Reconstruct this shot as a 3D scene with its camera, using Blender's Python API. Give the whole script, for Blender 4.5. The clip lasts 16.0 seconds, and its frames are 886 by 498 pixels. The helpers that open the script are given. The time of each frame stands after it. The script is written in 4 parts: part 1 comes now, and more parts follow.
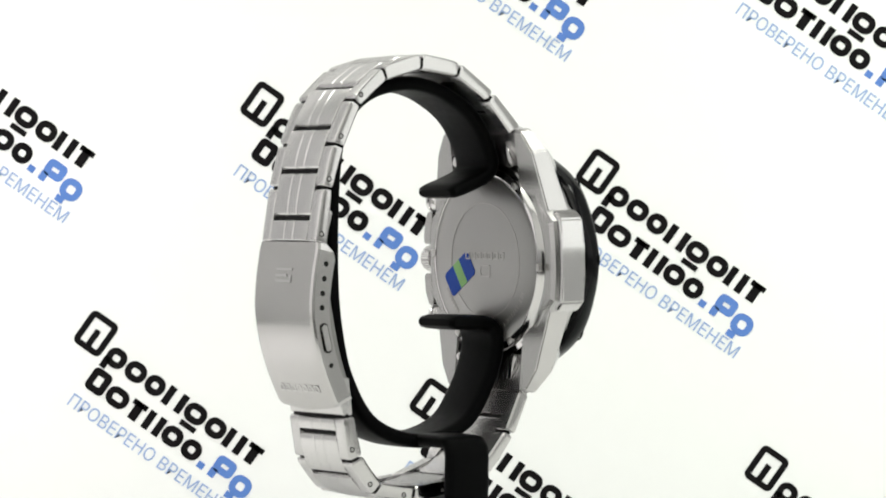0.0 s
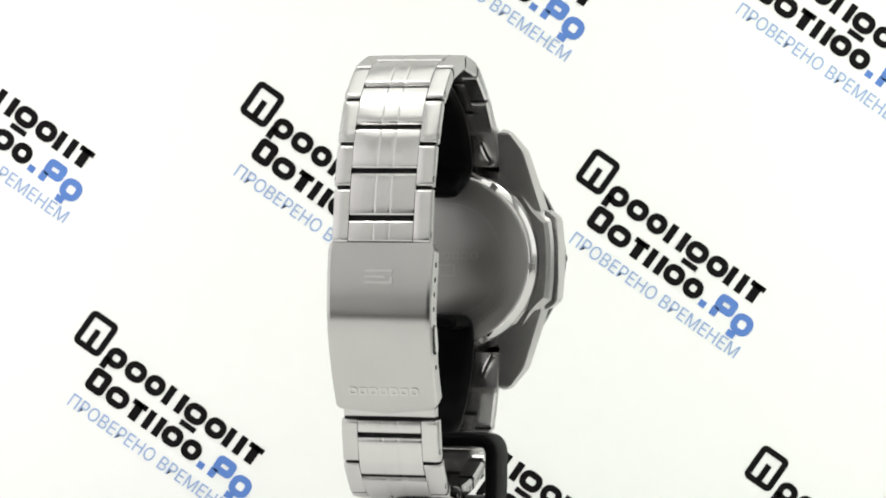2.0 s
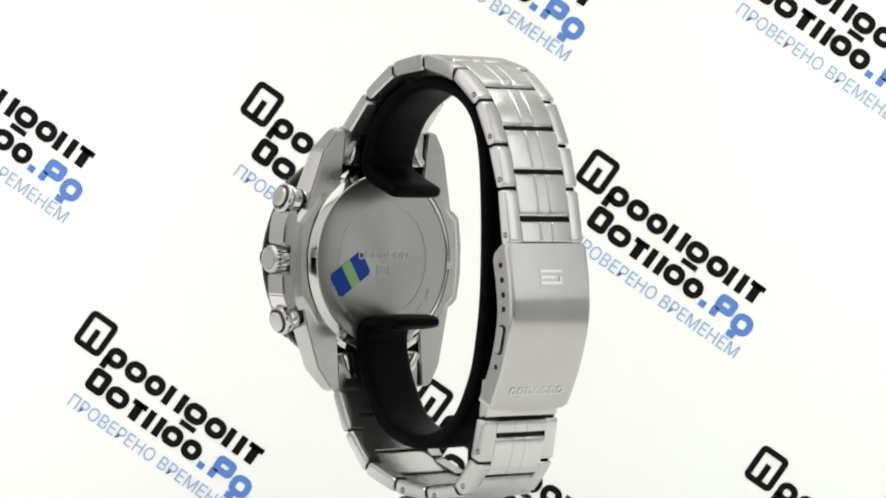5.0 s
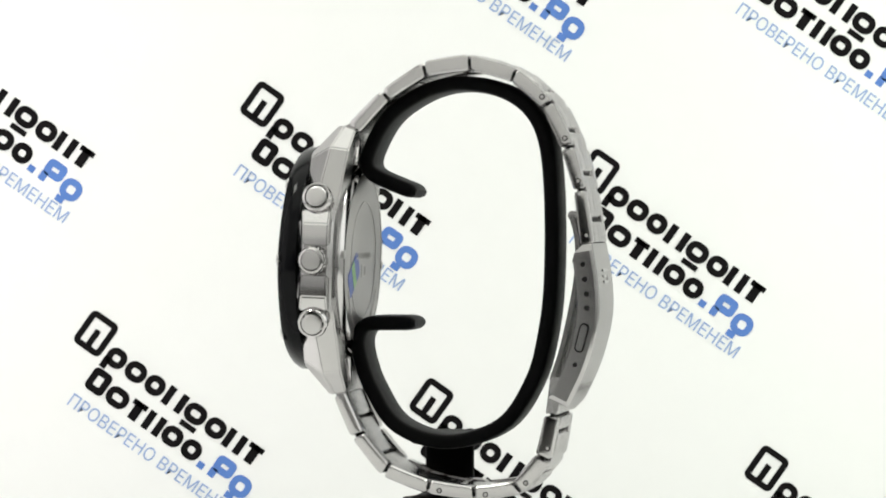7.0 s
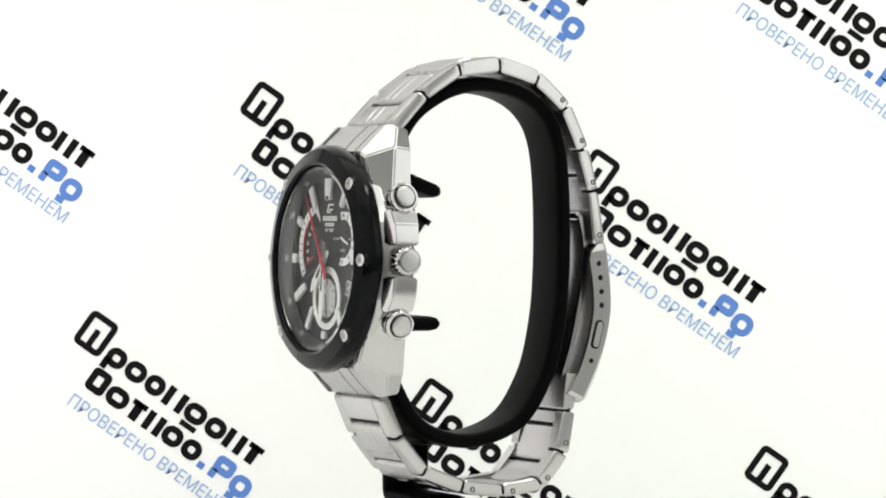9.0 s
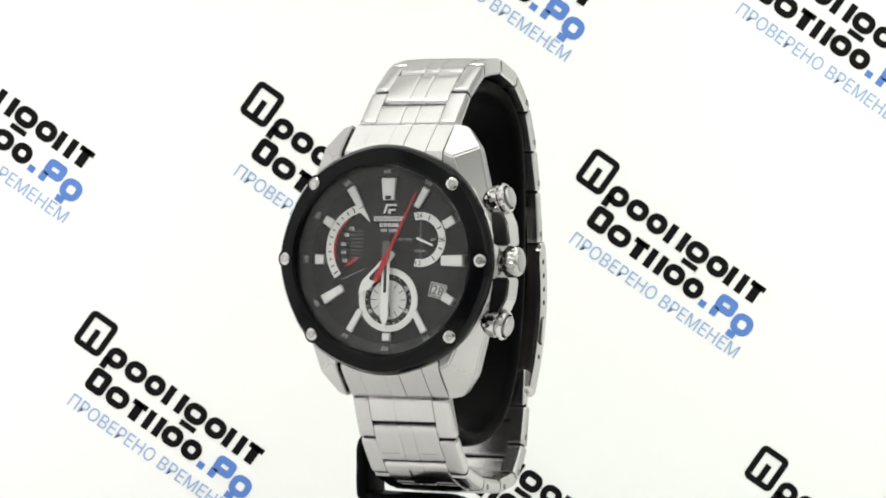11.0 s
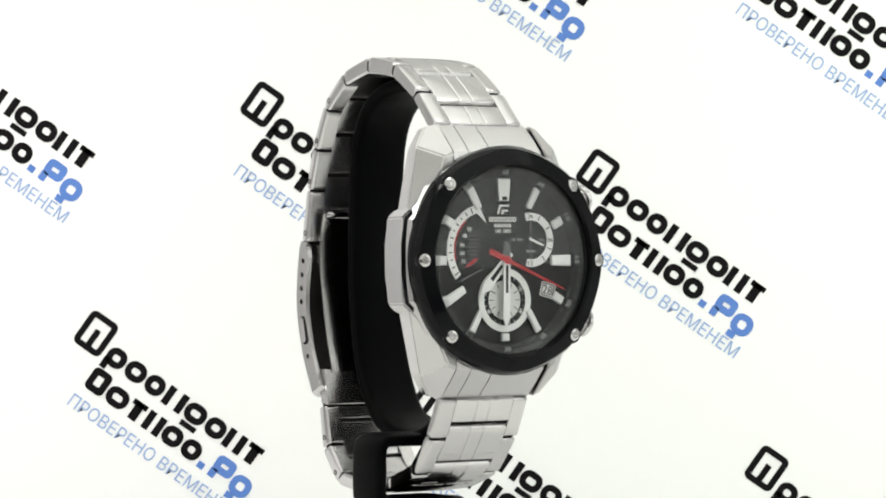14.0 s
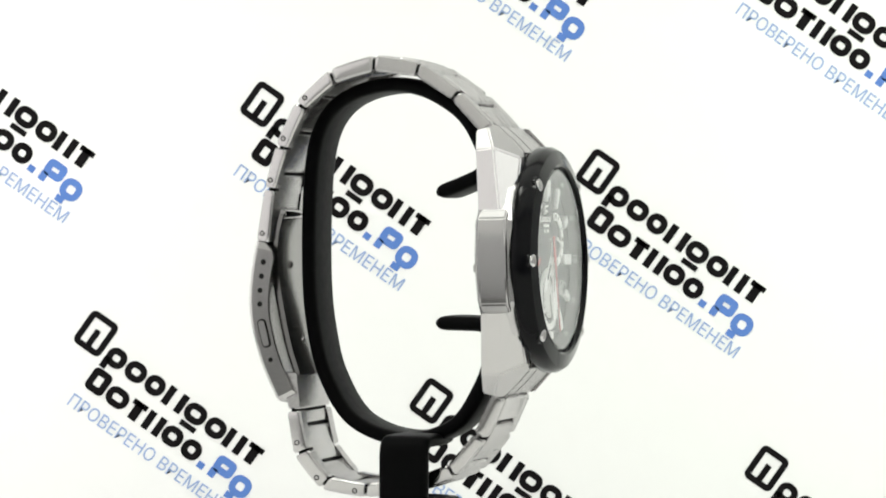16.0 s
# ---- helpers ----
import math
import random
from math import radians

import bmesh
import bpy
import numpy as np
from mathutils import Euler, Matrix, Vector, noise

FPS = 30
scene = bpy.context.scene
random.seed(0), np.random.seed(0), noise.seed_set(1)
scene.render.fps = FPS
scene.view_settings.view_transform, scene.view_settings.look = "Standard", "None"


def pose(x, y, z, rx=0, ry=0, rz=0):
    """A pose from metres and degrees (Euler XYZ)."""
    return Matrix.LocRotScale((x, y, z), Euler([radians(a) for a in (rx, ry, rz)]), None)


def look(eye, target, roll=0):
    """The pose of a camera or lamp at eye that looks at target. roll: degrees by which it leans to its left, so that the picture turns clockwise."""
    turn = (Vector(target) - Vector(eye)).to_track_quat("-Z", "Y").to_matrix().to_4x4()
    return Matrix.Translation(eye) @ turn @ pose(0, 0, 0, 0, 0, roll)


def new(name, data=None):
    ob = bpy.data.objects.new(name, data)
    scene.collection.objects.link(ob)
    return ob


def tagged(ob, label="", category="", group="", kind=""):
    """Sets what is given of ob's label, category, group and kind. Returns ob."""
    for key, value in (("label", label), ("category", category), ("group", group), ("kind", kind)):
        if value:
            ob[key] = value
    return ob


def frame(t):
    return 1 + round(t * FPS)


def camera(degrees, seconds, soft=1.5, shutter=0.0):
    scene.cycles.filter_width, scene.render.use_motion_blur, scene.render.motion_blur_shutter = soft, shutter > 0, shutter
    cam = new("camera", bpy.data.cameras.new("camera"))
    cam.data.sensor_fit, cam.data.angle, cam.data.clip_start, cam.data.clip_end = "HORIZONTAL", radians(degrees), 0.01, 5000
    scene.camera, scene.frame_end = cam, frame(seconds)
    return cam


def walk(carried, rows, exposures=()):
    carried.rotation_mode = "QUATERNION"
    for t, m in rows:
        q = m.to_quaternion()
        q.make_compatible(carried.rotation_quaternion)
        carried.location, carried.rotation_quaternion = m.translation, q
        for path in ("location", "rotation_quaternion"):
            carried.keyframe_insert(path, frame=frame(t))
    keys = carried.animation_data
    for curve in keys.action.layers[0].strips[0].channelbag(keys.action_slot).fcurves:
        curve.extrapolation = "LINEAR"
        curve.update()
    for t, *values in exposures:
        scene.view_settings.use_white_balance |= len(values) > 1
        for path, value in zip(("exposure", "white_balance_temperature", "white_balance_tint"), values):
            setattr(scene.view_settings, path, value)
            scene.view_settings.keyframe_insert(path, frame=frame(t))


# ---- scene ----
# ---------- camera: a still, long lens at the height of the watch ----------
MM = 0.001
CAM_Z, CAM_D = 0.080, 0.689
TILT, YAW, ROLL = 0.0081, 0.0031, 0.0055
cam = camera(14.365, 16.0, 1.9)
EYE = (0.0, -CAM_D, CAM_Z)
AIM = (math.sin(YAW), -CAM_D + math.cos(YAW), CAM_Z - TILT)
STILL = look(EYE, AIM, math.degrees(ROLL))
walk(cam, [(0, STILL), (16, STILL)], [(0, 0.05), (2.0, 0.03), (2.6, -0.01), (3.1, -0.01), (3.6, 0.03), (6.0, 0.03), (6.8, -0.02), (7.8, -0.02), (8.5, 0.04), (16, 0.05)])

# ---------- light: a white light box with lamp panels in its lid, two of them small and bright, added fills at sides and backdrop, open at a slot before the lens ---
world = bpy.data.worlds.new("dim_room")
world.use_nodes = True
world.node_tree.nodes["Background"].inputs[0].default_value = (0.5, 0.5, 0.5, 1)
world.node_tree.nodes["Background"].inputs[1].default_value = 0.02
scene.world = world


def panel_lamp(name, eye, target, sx, sy, watts, colour):
    data = bpy.data.lights.new(name, "AREA")
    data.shape, data.size, data.size_y, data.energy, data.color = "RECTANGLE", sx, sy, watts, colour
    ob = new(name, data)
    ob.matrix_world = look(eye, target)
    return ob


panel_lamp("lid_lamp", (0, -0.08, 0.455), (0, -0.08, 0), 0.54, 0.50, 0.74, (0.965, 1.0, 0.922))
for x in (-0.18, 0.18):
    panel_lamp("led_panel", (x, -0.08, 0.452), (x, -0.08, 0), 0.08, 0.08, 0.29, (0.975, 1.0, 0.92))
# added fills from both sides, to brighten dial and steel flanks
panel_lamp("side_fill", (-0.285, -0.17, 0.172), (0, -0.17, 0.145), 0.30, 0.33, 0.19, (1.0, 0.965, 0.965))
panel_lamp("side_fill", (0.285, -0.15, 0.19), (0, -0.15, 0.15), 0.22, 0.30, 0.17, (0.965, 1.0, 0.955))
# added fills out of view that whiten and tint the backdrop
panel_lamp("backdrop_fill", (-0.18, 0.03, 0.14), (-0.173, 0.20, 0.125), 0.08, 0.20, 0.175, (1.0, 0.955, 0.985))
panel_lamp("backdrop_fill", (0.18, 0.03, 0.14), (0.173, 0.20, 0.125), 0.08, 0.20, 0.165, (0.94, 1.0, 0.925))


# ---------- materials ----------
def material(name, base, rough, metal=0.0, grain=0.0, grain_scale=(1, 1, 1), bump=0.0, patch=0.0, spec=0.5, vary=0.0):
    """Base colour with fine grain, broader patches and a slight relief."""
    m = bpy.data.materials.new(name)
    m.use_nodes = True
    nt = m.node_tree
    b = nt.nodes["Principled BSDF"]
    b.inputs["Base Color"].default_value = (*base, 1)
    b.inputs["Roughness"].default_value = rough
    b.inputs["Metallic"].default_value = metal
    b.inputs["Specular IOR Level"].default_value = spec
    if metal > 0.9:
        b.inputs["Specular Tint"].default_value = (0.62, 0.62, 0.62, 1)
    if grain or patch or bump:
        co = nt.nodes.new("ShaderNodeTexCoord")
        mp = nt.nodes.new("ShaderNodeMapping")
        mp.inputs["Scale"].default_value = grain_scale
        nt.links.new(co.outputs["Object"], mp.inputs[0])
        n1 = nt.nodes.new("ShaderNodeTexNoise")
        n1.inputs["Scale"].default_value, n1.inputs["Detail"].default_value = 1.0, 4.0
        nt.links.new(mp.outputs[0], n1.inputs["Vector"])
        n2 = nt.nodes.new("ShaderNodeTexNoise")
        n2.inputs["Scale"].default_value, n2.inputs["Detail"].default_value = 160.0, 3.0
        nt.links.new(co.outputs["Object"], n2.inputs["Vector"])
        r = nt.nodes.new("ShaderNodeMapRange")
        r.inputs[3].default_value, r.inputs[4].default_value = rough - grain, rough + grain
        nt.links.new(n1.outputs[0], r.inputs[0])
        nt.links.new(r.outputs[0], b.inputs["Roughness"])
        if patch:
            mix = nt.nodes.new("ShaderNodeMix")
            mix.data_type = "RGBA"
            mix.inputs[6].default_value = (*[c * (1 - patch) for c in base], 1)
            mix.inputs[7].default_value = (*[min(1, c * (1 + patch)) for c in base], 1)
            nt.links.new(n2.outputs[0], mix.inputs[0])
            nt.links.new(mix.outputs[2], b.inputs["Base Color"])
        if vary:
            info = nt.nodes.new("ShaderNodeObjectInfo")
            tone = nt.nodes.new("ShaderNodeMapRange")
            tone.inputs[3].default_value, tone.inputs[4].default_value = 1 - vary, 1 + vary
            nt.links.new(info.outputs["Random"], tone.inputs[0])
            mul = nt.nodes.new("ShaderNodeMix")
            mul.data_type, mul.blend_type = "RGBA", "MULTIPLY"
            mul.inputs[0].default_value = 1.0
            nt.links.new(mix.outputs[2], mul.inputs[6])
            nt.links.new(tone.outputs[0], mul.inputs[7])
            nt.links.new(mul.outputs[2], b.inputs["Base Color"])
        if bump:
            bp = nt.nodes.new("ShaderNodeBump")
            bp.inputs["Strength"].default_value, bp.inputs["Distance"].default_value = bump, 0.0001
            nt.links.new(n1.outputs[0], bp.inputs["Height"])
            nt.links.new(bp.outputs[0], b.inputs["Normal"])
    return m


def clear_glass(name, tint=(1, 1, 1)):
    m = bpy.data.materials.new(name)
    m.use_nodes = True
    b = m.node_tree.nodes["Principled BSDF"]
    b.inputs["Base Color"].default_value = (*tint, 1)
    b.inputs["Roughness"].default_value = 0.0
    b.inputs["Transmission Weight"].default_value = 1.0
    b.inputs["IOR"].default_value = 1.3
    return m


STEEL = material("brushed_steel", (0.66, 0.642, 0.645), 0.24, 1.0, 0.06, (9000, 500, 500), 0.07, 0.07, vary=0.06)
LUGSTEEL = material("satin_lug_steel", (0.63, 0.613, 0.613), 0.34, 1.0, 0.04, (9000, 900, 900), 0.004, 0.05)
CASESTEEL = material("case_flank_steel", (0.56, 0.545, 0.545), 0.25, 1.0, 0.04, (900, 900, 9000), 0.02, 0.05)
CLASPSTEEL = material("clasp_steel", (0.57, 0.552, 0.552), 0.21, 1.0, 0.04, (9000, 500, 500), 0.05, 0.05)
# polished steel, its colour darkened to hold the shade inside the clasp
BLADESTEEL = material("shaded_blade_steel", (0.42, 0.41, 0.405), 0.16, 1.0, 0.06, (3000, 3000, 3000), 0.1, 0.06)
SIDESTEEL = material("polished_side_steel", (0.60, 0.583, 0.583), 0.13, 1.0, 0.05, (400, 400, 2500), 0.03, 0.05)
POLISH = material("polished_steel", (0.68, 0.662, 0.665), 0.11, 1.0, 0.03, (800, 800, 800), 0.02, 0.03)
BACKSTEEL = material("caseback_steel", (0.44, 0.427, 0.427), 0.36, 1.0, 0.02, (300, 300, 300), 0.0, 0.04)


def radial_brush(m, amount):
    """Brushing in circles about the part's middle."""
    t = m.node_tree.nodes.new("ShaderNodeTangent")
    t.direction_type, t.axis = "RADIAL", "Y"
    b = m.node_tree.nodes["Principled BSDF"]
    b.inputs["Anisotropic"].default_value = amount
    m.node_tree.links.new(t.outputs[0], b.inputs["Tangent"])


def straight_brush(m, amount, axis=(1, 0, 0)):
    """Straight brushing: highlights spread along the axis, across the brush marks."""
    nt = m.node_tree
    v = nt.nodes.new("ShaderNodeVectorTransform")
    v.vector_type, v.convert_from, v.convert_to = "VECTOR", "OBJECT", "WORLD"
    v.inputs[0].default_value = axis
    b = nt.nodes["Principled BSDF"]
    b.inputs["Anisotropic"].default_value = amount
    nt.links.new(v.outputs[0], b.inputs["Tangent"])


straight_brush(STEEL, 0.75)
straight_brush(CLASPSTEEL, 0.8)
straight_brush(LUGSTEEL, 0.5, (0, 0, 1))
radial_brush(BACKSTEEL, 0.6)
ENGRAVED = material("engraved_steel", (0.50, 0.485, 0.48), 0.30, 1.0)
BLACK_IP = material("black_plated_bezel", (0.004, 0.004, 0.005), 0.08, 0.0, 0.03, (2500, 2500, 2500), 0.01, 0.2, 0.13)
DIAL = material("black_dial", (0.012, 0.0115, 0.012), 0.5, 0.0, 0.1, (1500, 1500, 1500), 0.05, 0.2, 0.2)
FLANGE = material("black_flange", (0.010, 0.010, 0.011), 0.4, spec=0.25)
INDEX = material("applied_index_metal", (0.88, 0.875, 0.87), 0.30, 0.25)
LUME = material("white_lume", (0.93, 0.93, 0.92), 0.5)
WHITE_PRINT = material("white_print", (0.88, 0.88, 0.86), 0.6)
DIM_PRINT = material("dim_white_print", (0.5, 0.5, 0.49), 0.6)
GREY_PRINT = material("grey_print", (0.30, 0.30, 0.30), 0.6)
FAINT_PRINT = material("faint_grey_print", (0.12, 0.12, 0.12), 0.6)
BLACK_PRINT = material("black_print", (0.012, 0.012, 0.012), 0.6)
SILVER_DIAL = material("silver_subdial", (0.74, 0.74, 0.72), 0.35, 0.2, 0.05, (3000, 3000, 3000), 0.05, 0.05)
RED = material("red_lacquer", (0.50, 0.010, 0.018), 0.35)
GLASS = clear_glass("mineral_crystal")
RUBBER = material("black_stand_plastic", (0.0025, 0.0025, 0.0028), 0.48, 0.0, 0.08, (700, 700, 700), 0.12, 0.3, 0.04)
# near-black that paints the shade of link gaps, pin rims, holes and slots
HOLE = material("recess_shade_black", (0.006, 0.006, 0.006), 0.7, spec=0.2)
BLUE_FOIL = material("blue_film", (0.010, 0.055, 0.36), 0.32, 0.0, 0.05, (900, 900, 900), 0.1, 0.12, 0.2)
GREEN_FOIL = material("pale_green_foil", (0.26, 0.46, 0.20), 0.30, 1.0, 0.05, (900, 900, 900), 0.1, 0.1)
PAPER = material("white_paper", (0.86, 0.86, 0.85), 0.85, 0.0, 0.03, (900, 900, 900), 0.05, 0.012)
INK = material("black_ink", (0.005, 0.004, 0.0045), 0.7, 0.0, 0.05, (600, 600, 600), 0.03, 0.2, 0.1)
BLUE_INK = material("blue_ink", (0.11, 0.22, 0.56), 0.7, 0.0, 0.05, (600, 600, 600), 0.03, 0.06, 0.1)
PALE_INK = material("pale_blue_ink", (0.30, 0.41, 0.66), 0.6, 0.0, 0.05, (600, 600, 600), 0.03, 0.06)
BOXWALL = material("white_box_fabric", (0.72, 0.72, 0.71), 0.8, 0.0, 0.05, (500, 500, 500), 0.1, 0.015)
# grey of unseen panels, standing in for dimmer surroundings in the reflections
GREYWALL = material("reflection_dimming_grey", (0.50, 0.50, 0.50), 0.8, 0.0, 0.05, (500, 500, 500), 0.1, 0.02)
ROOM = material("dark_grey_cloth", (0.06, 0.06, 0.06), 0.9, 0.0, 0.05, (60, 60, 60), 0.1, 0.05)
TABLETOP = material("dark_table_laminate", (0.035, 0.032, 0.030), 0.5, 0.0, 0.05, (200, 200, 200), 0.05, 0.02)
PLATTER = material("white_platter_plastic", (0.85, 0.85, 0.85), 0.4, 0.0, 0.05, (300, 300, 300), 0.04, 0.02)


# ---------- mesh tools ----------
def finish(bm, smooth_deg=35):
    bmesh.ops.recalc_face_normals(bm, faces=bm.faces)
    cut = radians(smooth_deg)
    for f in bm.faces:
        f.smooth = True
    for e in bm.edges:
        if len(e.link_faces) == 2 and e.calc_face_angle(0) > cut:
            e.smooth = False
    return bm


def part(name, bm, mat, parent=None, label="", smooth=35):
    finish(bm, smooth)
    me = bpy.data.meshes.new(name)
    bm.to_mesh(me)
    bm.free()
    me.materials.append(mat)
    ob = new(name, me)
    if parent:
        ob.parent = parent
    if label:
        ob["label"] = label
    return ob


def polished_flanks(ob):
    """The faces that look sideways are polished."""
    ob.data.materials.append(SIDESTEEL)
    for f in ob.data.polygons:
        if abs(f.normal.x) > 0.85:
            f.material_index = 1
    return ob


def box(bm, x0, x1, y0, y1, z0, z1, m=Matrix.Identity(4), bevel=0.0, seg=2):
    got = bmesh.ops.create_cube(bm, size=1.0)["verts"]
    bmesh.ops.transform(bm, verts=got, matrix=m @ Matrix.LocRotScale(((x0 + x1) / 2, (y0 + y1) / 2, (z0 + z1) / 2), None, (abs(x1 - x0), abs(y1 - y0), abs(z1 - z0))))
    if bevel:
        edges = list({e for v in got for e in v.link_edges})
        bmesh.ops.bevel(bm, geom=edges, offset=bevel, segments=seg, profile=0.5, affect="EDGES")
    return bm


def prism(bm, pts, d0, d1, m=Matrix.Identity(4)):
    """A polygon in x, y, thick from z = d0 to d1, put through m."""
    lo = [bm.verts.new(m @ Vector((x, y, d0))) for x, y in pts]
    hi = [bm.verts.new(m @ Vector((x, y, d1))) for x, y in pts]
    n = len(pts)
    bm.faces.new(lo[::-1])
    bm.faces.new(hi)
    for i in range(n):
        bm.faces.new((lo[i], lo[(i + 1) % n], hi[(i + 1) % n], hi[i]))
    return bm


def lathe(bm, profile, m=Matrix.Identity(4), n=96, rad=None):
    """(radius, height) pairs turned round z. rad(angle, r) may reshape the radius."""
    rings = []
    for r, h in profile:
        if r < 1e-9:
            rings.append([bm.verts.new(m @ Vector((0, 0, h)))])
            continue
        ring = []
        for i in range(n):
            a = 2 * math.pi * i / n
            q = rad(a, r) if rad else r
            ring.append(bm.verts.new(m @ Vector((q * math.cos(a), q * math.sin(a), h))))
        rings.append(ring)
    for a, b in zip(rings, rings[1:]):
        for i in range(n):
            j = (i + 1) % n
            if len(a) == 1 and len(b) > 1:
                bm.faces.new((a[0], b[i], b[j]))
            elif len(b) == 1 and len(a) > 1:
                bm.faces.new((a[i], a[j], b[0]))
            elif len(a) > 1:
                bm.faces.new((a[i], a[j], b[j], b[i]))
    return bm


def arc_band(r0, r1, a0, a1, n=24, cx=0.0, cy=0.0):
    """The outline of a stretch of ring, angles in degrees."""
    out = [(cx + r1 * math.cos(radians(a0 + (a1 - a0) * i / n)), cy + r1 * math.sin(radians(a0 + (a1 - a0) * i / n))) for i in range(n + 1)]
    return out + [(cx + r0 * math.cos(radians(a1 + (a0 - a1) * i / n)), cy + r0 * math.sin(radians(a1 + (a0 - a1) * i / n))) for i in range(n + 1)]


def ring_bm(bm, r0, r1, d0, d1, m, n=64):
    return lathe(bm, [(r0, d0), (r1, d0), (r1, d1), (r0, d1), (r0, d0)], m, n)


def spline(pts, per=8):
    """Catmull-Rom through the points."""
    p = [Vector(q) for q in pts]
    p = [2 * p[0] - p[1]] + p + [2 * p[-1] - p[-2]]
    out = []
    for i in range(1, len(p) - 2):
        for k in range(per):
            t = k / per
            out.append(0.5 * (2 * p[i] + (p[i + 1] - p[i - 1]) * t + (2 * p[i - 1] - 5 * p[i] + 4 * p[i + 1] - p[i + 2]) * t * t + (3 * p[i] - p[i - 1] - 3 * p[i + 1] + p[i + 2]) * t ** 3))
    return out + [p[-2]]


def round_rect(w, h, r, n=4, cx=0.0, cy=0.0):
    out = []
    for sx, sy, a in ((1, 1, 0), (-1, 1, 90), (-1, -1, 180), (1, -1, 270)):
        for i in range(n + 1):
            t = radians(a + 90 * i / n)
            out.append((cx + sx * (w / 2 - r) + r * math.cos(t), cy + sy * (h / 2 - r) + r * math.sin(t)))
    return out


def frame_bm(bm, w, h, stroke, r, d0, d1, m, cx=0.0, cy=0.0):
    """A flat rounded rectangular loop."""
    a, b = round_rect(w, h, r, 4, cx, cy), round_rect(w - 2 * stroke, h - 2 * stroke, max(r - stroke, 0.15 * r), 4, cx, cy)
    n = len(a)
    v = [[bm.verts.new(m @ Vector((x, y, d))) for x, y in loop] for loop, d in ((a, d0), (a, d1), (b, d1), (b, d0))]
    for k in range(4):
        p, q = v[k], v[(k + 1) % 4]
        for i in range(n):
            j = (i + 1) % n
            bm.faces.new((p[i], p[j], q[j], q[i]))
    return bm


def text_bm(body, m, width=None, height=None, thick=0.0001, spacing=1.0):
    """Letters of the built-in font as a thin solid, centred, fitted to width and height, put through m (x, y in the letter plane)."""
    cu = bpy.data.curves.new("letters", "FONT")
    cu.body, cu.size, cu.extrude, cu.space_character, cu.resolution_u = body, 1.0, 0.0, spacing, 3
    ob = new("letters", cu)
    dg = bpy.context.evaluated_depsgraph_get()
    me = bpy.data.meshes.new_from_object(ob.evaluated_get(dg))
    bpy.data.objects.remove(ob)
    bpy.data.curves.remove(cu)
    bm = bmesh.new()
    bm.from_mesh(me)
    bpy.data.meshes.remove(me)
    if not bm.verts:
        return bm
    lo = Vector([min(v.co[i] for v in bm.verts) for i in range(3)])
    hi = Vector([max(v.co[i] for v in bm.verts) for i in range(3)])
    sx = width / (hi.x - lo.x) if width else height / (hi.y - lo.y)
    sy = height / (hi.y - lo.y) if height else sx
    mid = (lo + hi) / 2
    got = bmesh.ops.extrude_face_region(bm, geom=bm.faces[:])
    for g in got["geom"]:
        if isinstance(g, bmesh.types.BMVert):
            g.co.z += thick / max(sx, 1e-9)
    bmesh.ops.transform(bm, verts=bm.verts, matrix=m @ Matrix.Diagonal((sx, sy, sx, 1)) @ Matrix.Translation(-mid))
    return bm


# ---------- unseen light box, table and camera surround, shaped to what the steel mirrors ---
def slab(name, x0, x1, y0, y1, z0, z1, mat, label, category, bevel=0.0):
    ob = part(name, box(bmesh.new(), x0, x1, y0, y1, z0, z1, bevel=bevel), mat)
    return tagged(ob, label, category, kind="structure")


slab("table_top", -0.36, 0.36, -1.00, 0.27, -0.030, 0.0, TABLETOP, "smooth dark laminate table top under the light box", "table", 0.002)
slab("floor_sheet", -0.298, 0.298, -0.24, 0.198, 0.0003, 0.0010, PAPER, "white paper floor sheet inside the light box", "floor sheet")
# side walls are out of view; their grey darkens what the steel mirrors
slab("wall_west", -0.306, -0.300, -0.37, 0.230, 0.0, 0.476, GREYWALL, "unseen side of a photo light box, greyed to dim reflections", "wall")
slab("wall_east", 0.300, 0.306, -0.37, 0.230, 0.0, 0.476, GREYWALL, "unseen side of a photo light box, greyed to dim reflections", "wall")
slab("wall_rear", -0.299, 0.299, 0.224, 0.230, 0.0, 0.476, BOXWALL, "white fabric rear of a photo light box", "wall")
slab("ceiling", -0.306, 0.306, -0.37, 0.230, 0.477, 0.483, BOXWALL, "white fabric lid of a photo light box", "ceiling")


def front_wall():
    # unseen flap; its opening leaves the dark that camera-facing steel mirrors
    bm = box(bmesh.new(), -0.306, 0.306, -0.377, -0.371, 0.118, 0.483)
    tagged(part("wall_front", bm, BOXWALL), "white fabric front flap of a photo light box with an opening", "wall", kind="structure")

    # added unseen panels on both sides of the opening; grey limits their reflections
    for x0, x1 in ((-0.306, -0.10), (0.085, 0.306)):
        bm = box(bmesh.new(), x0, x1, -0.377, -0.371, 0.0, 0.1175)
        tagged(part("wall_front", bm, GREYWALL), "added grey panel beside the opening, shaping reflections", "wall", kind="structure")


front_wall()
# dark surround added round the camera so the steel has darkness to mirror
slab("dark_surround_west", -0.306, -0.300, -0.95, -0.3775, 0.0, 0.476, ROOM, "unseen dark grey surround beside the camera", "curtain")
slab("dark_surround_east", 0.300, 0.306, -0.95, -0.3775, 0.0, 0.476, ROOM, "unseen dark grey surround beside the camera", "curtain")
slab("dark_surround_south", -0.306, 0.306, -0.957, -0.951, 0.0, 0.476, ROOM, "unseen dark grey surround behind the camera", "curtain")
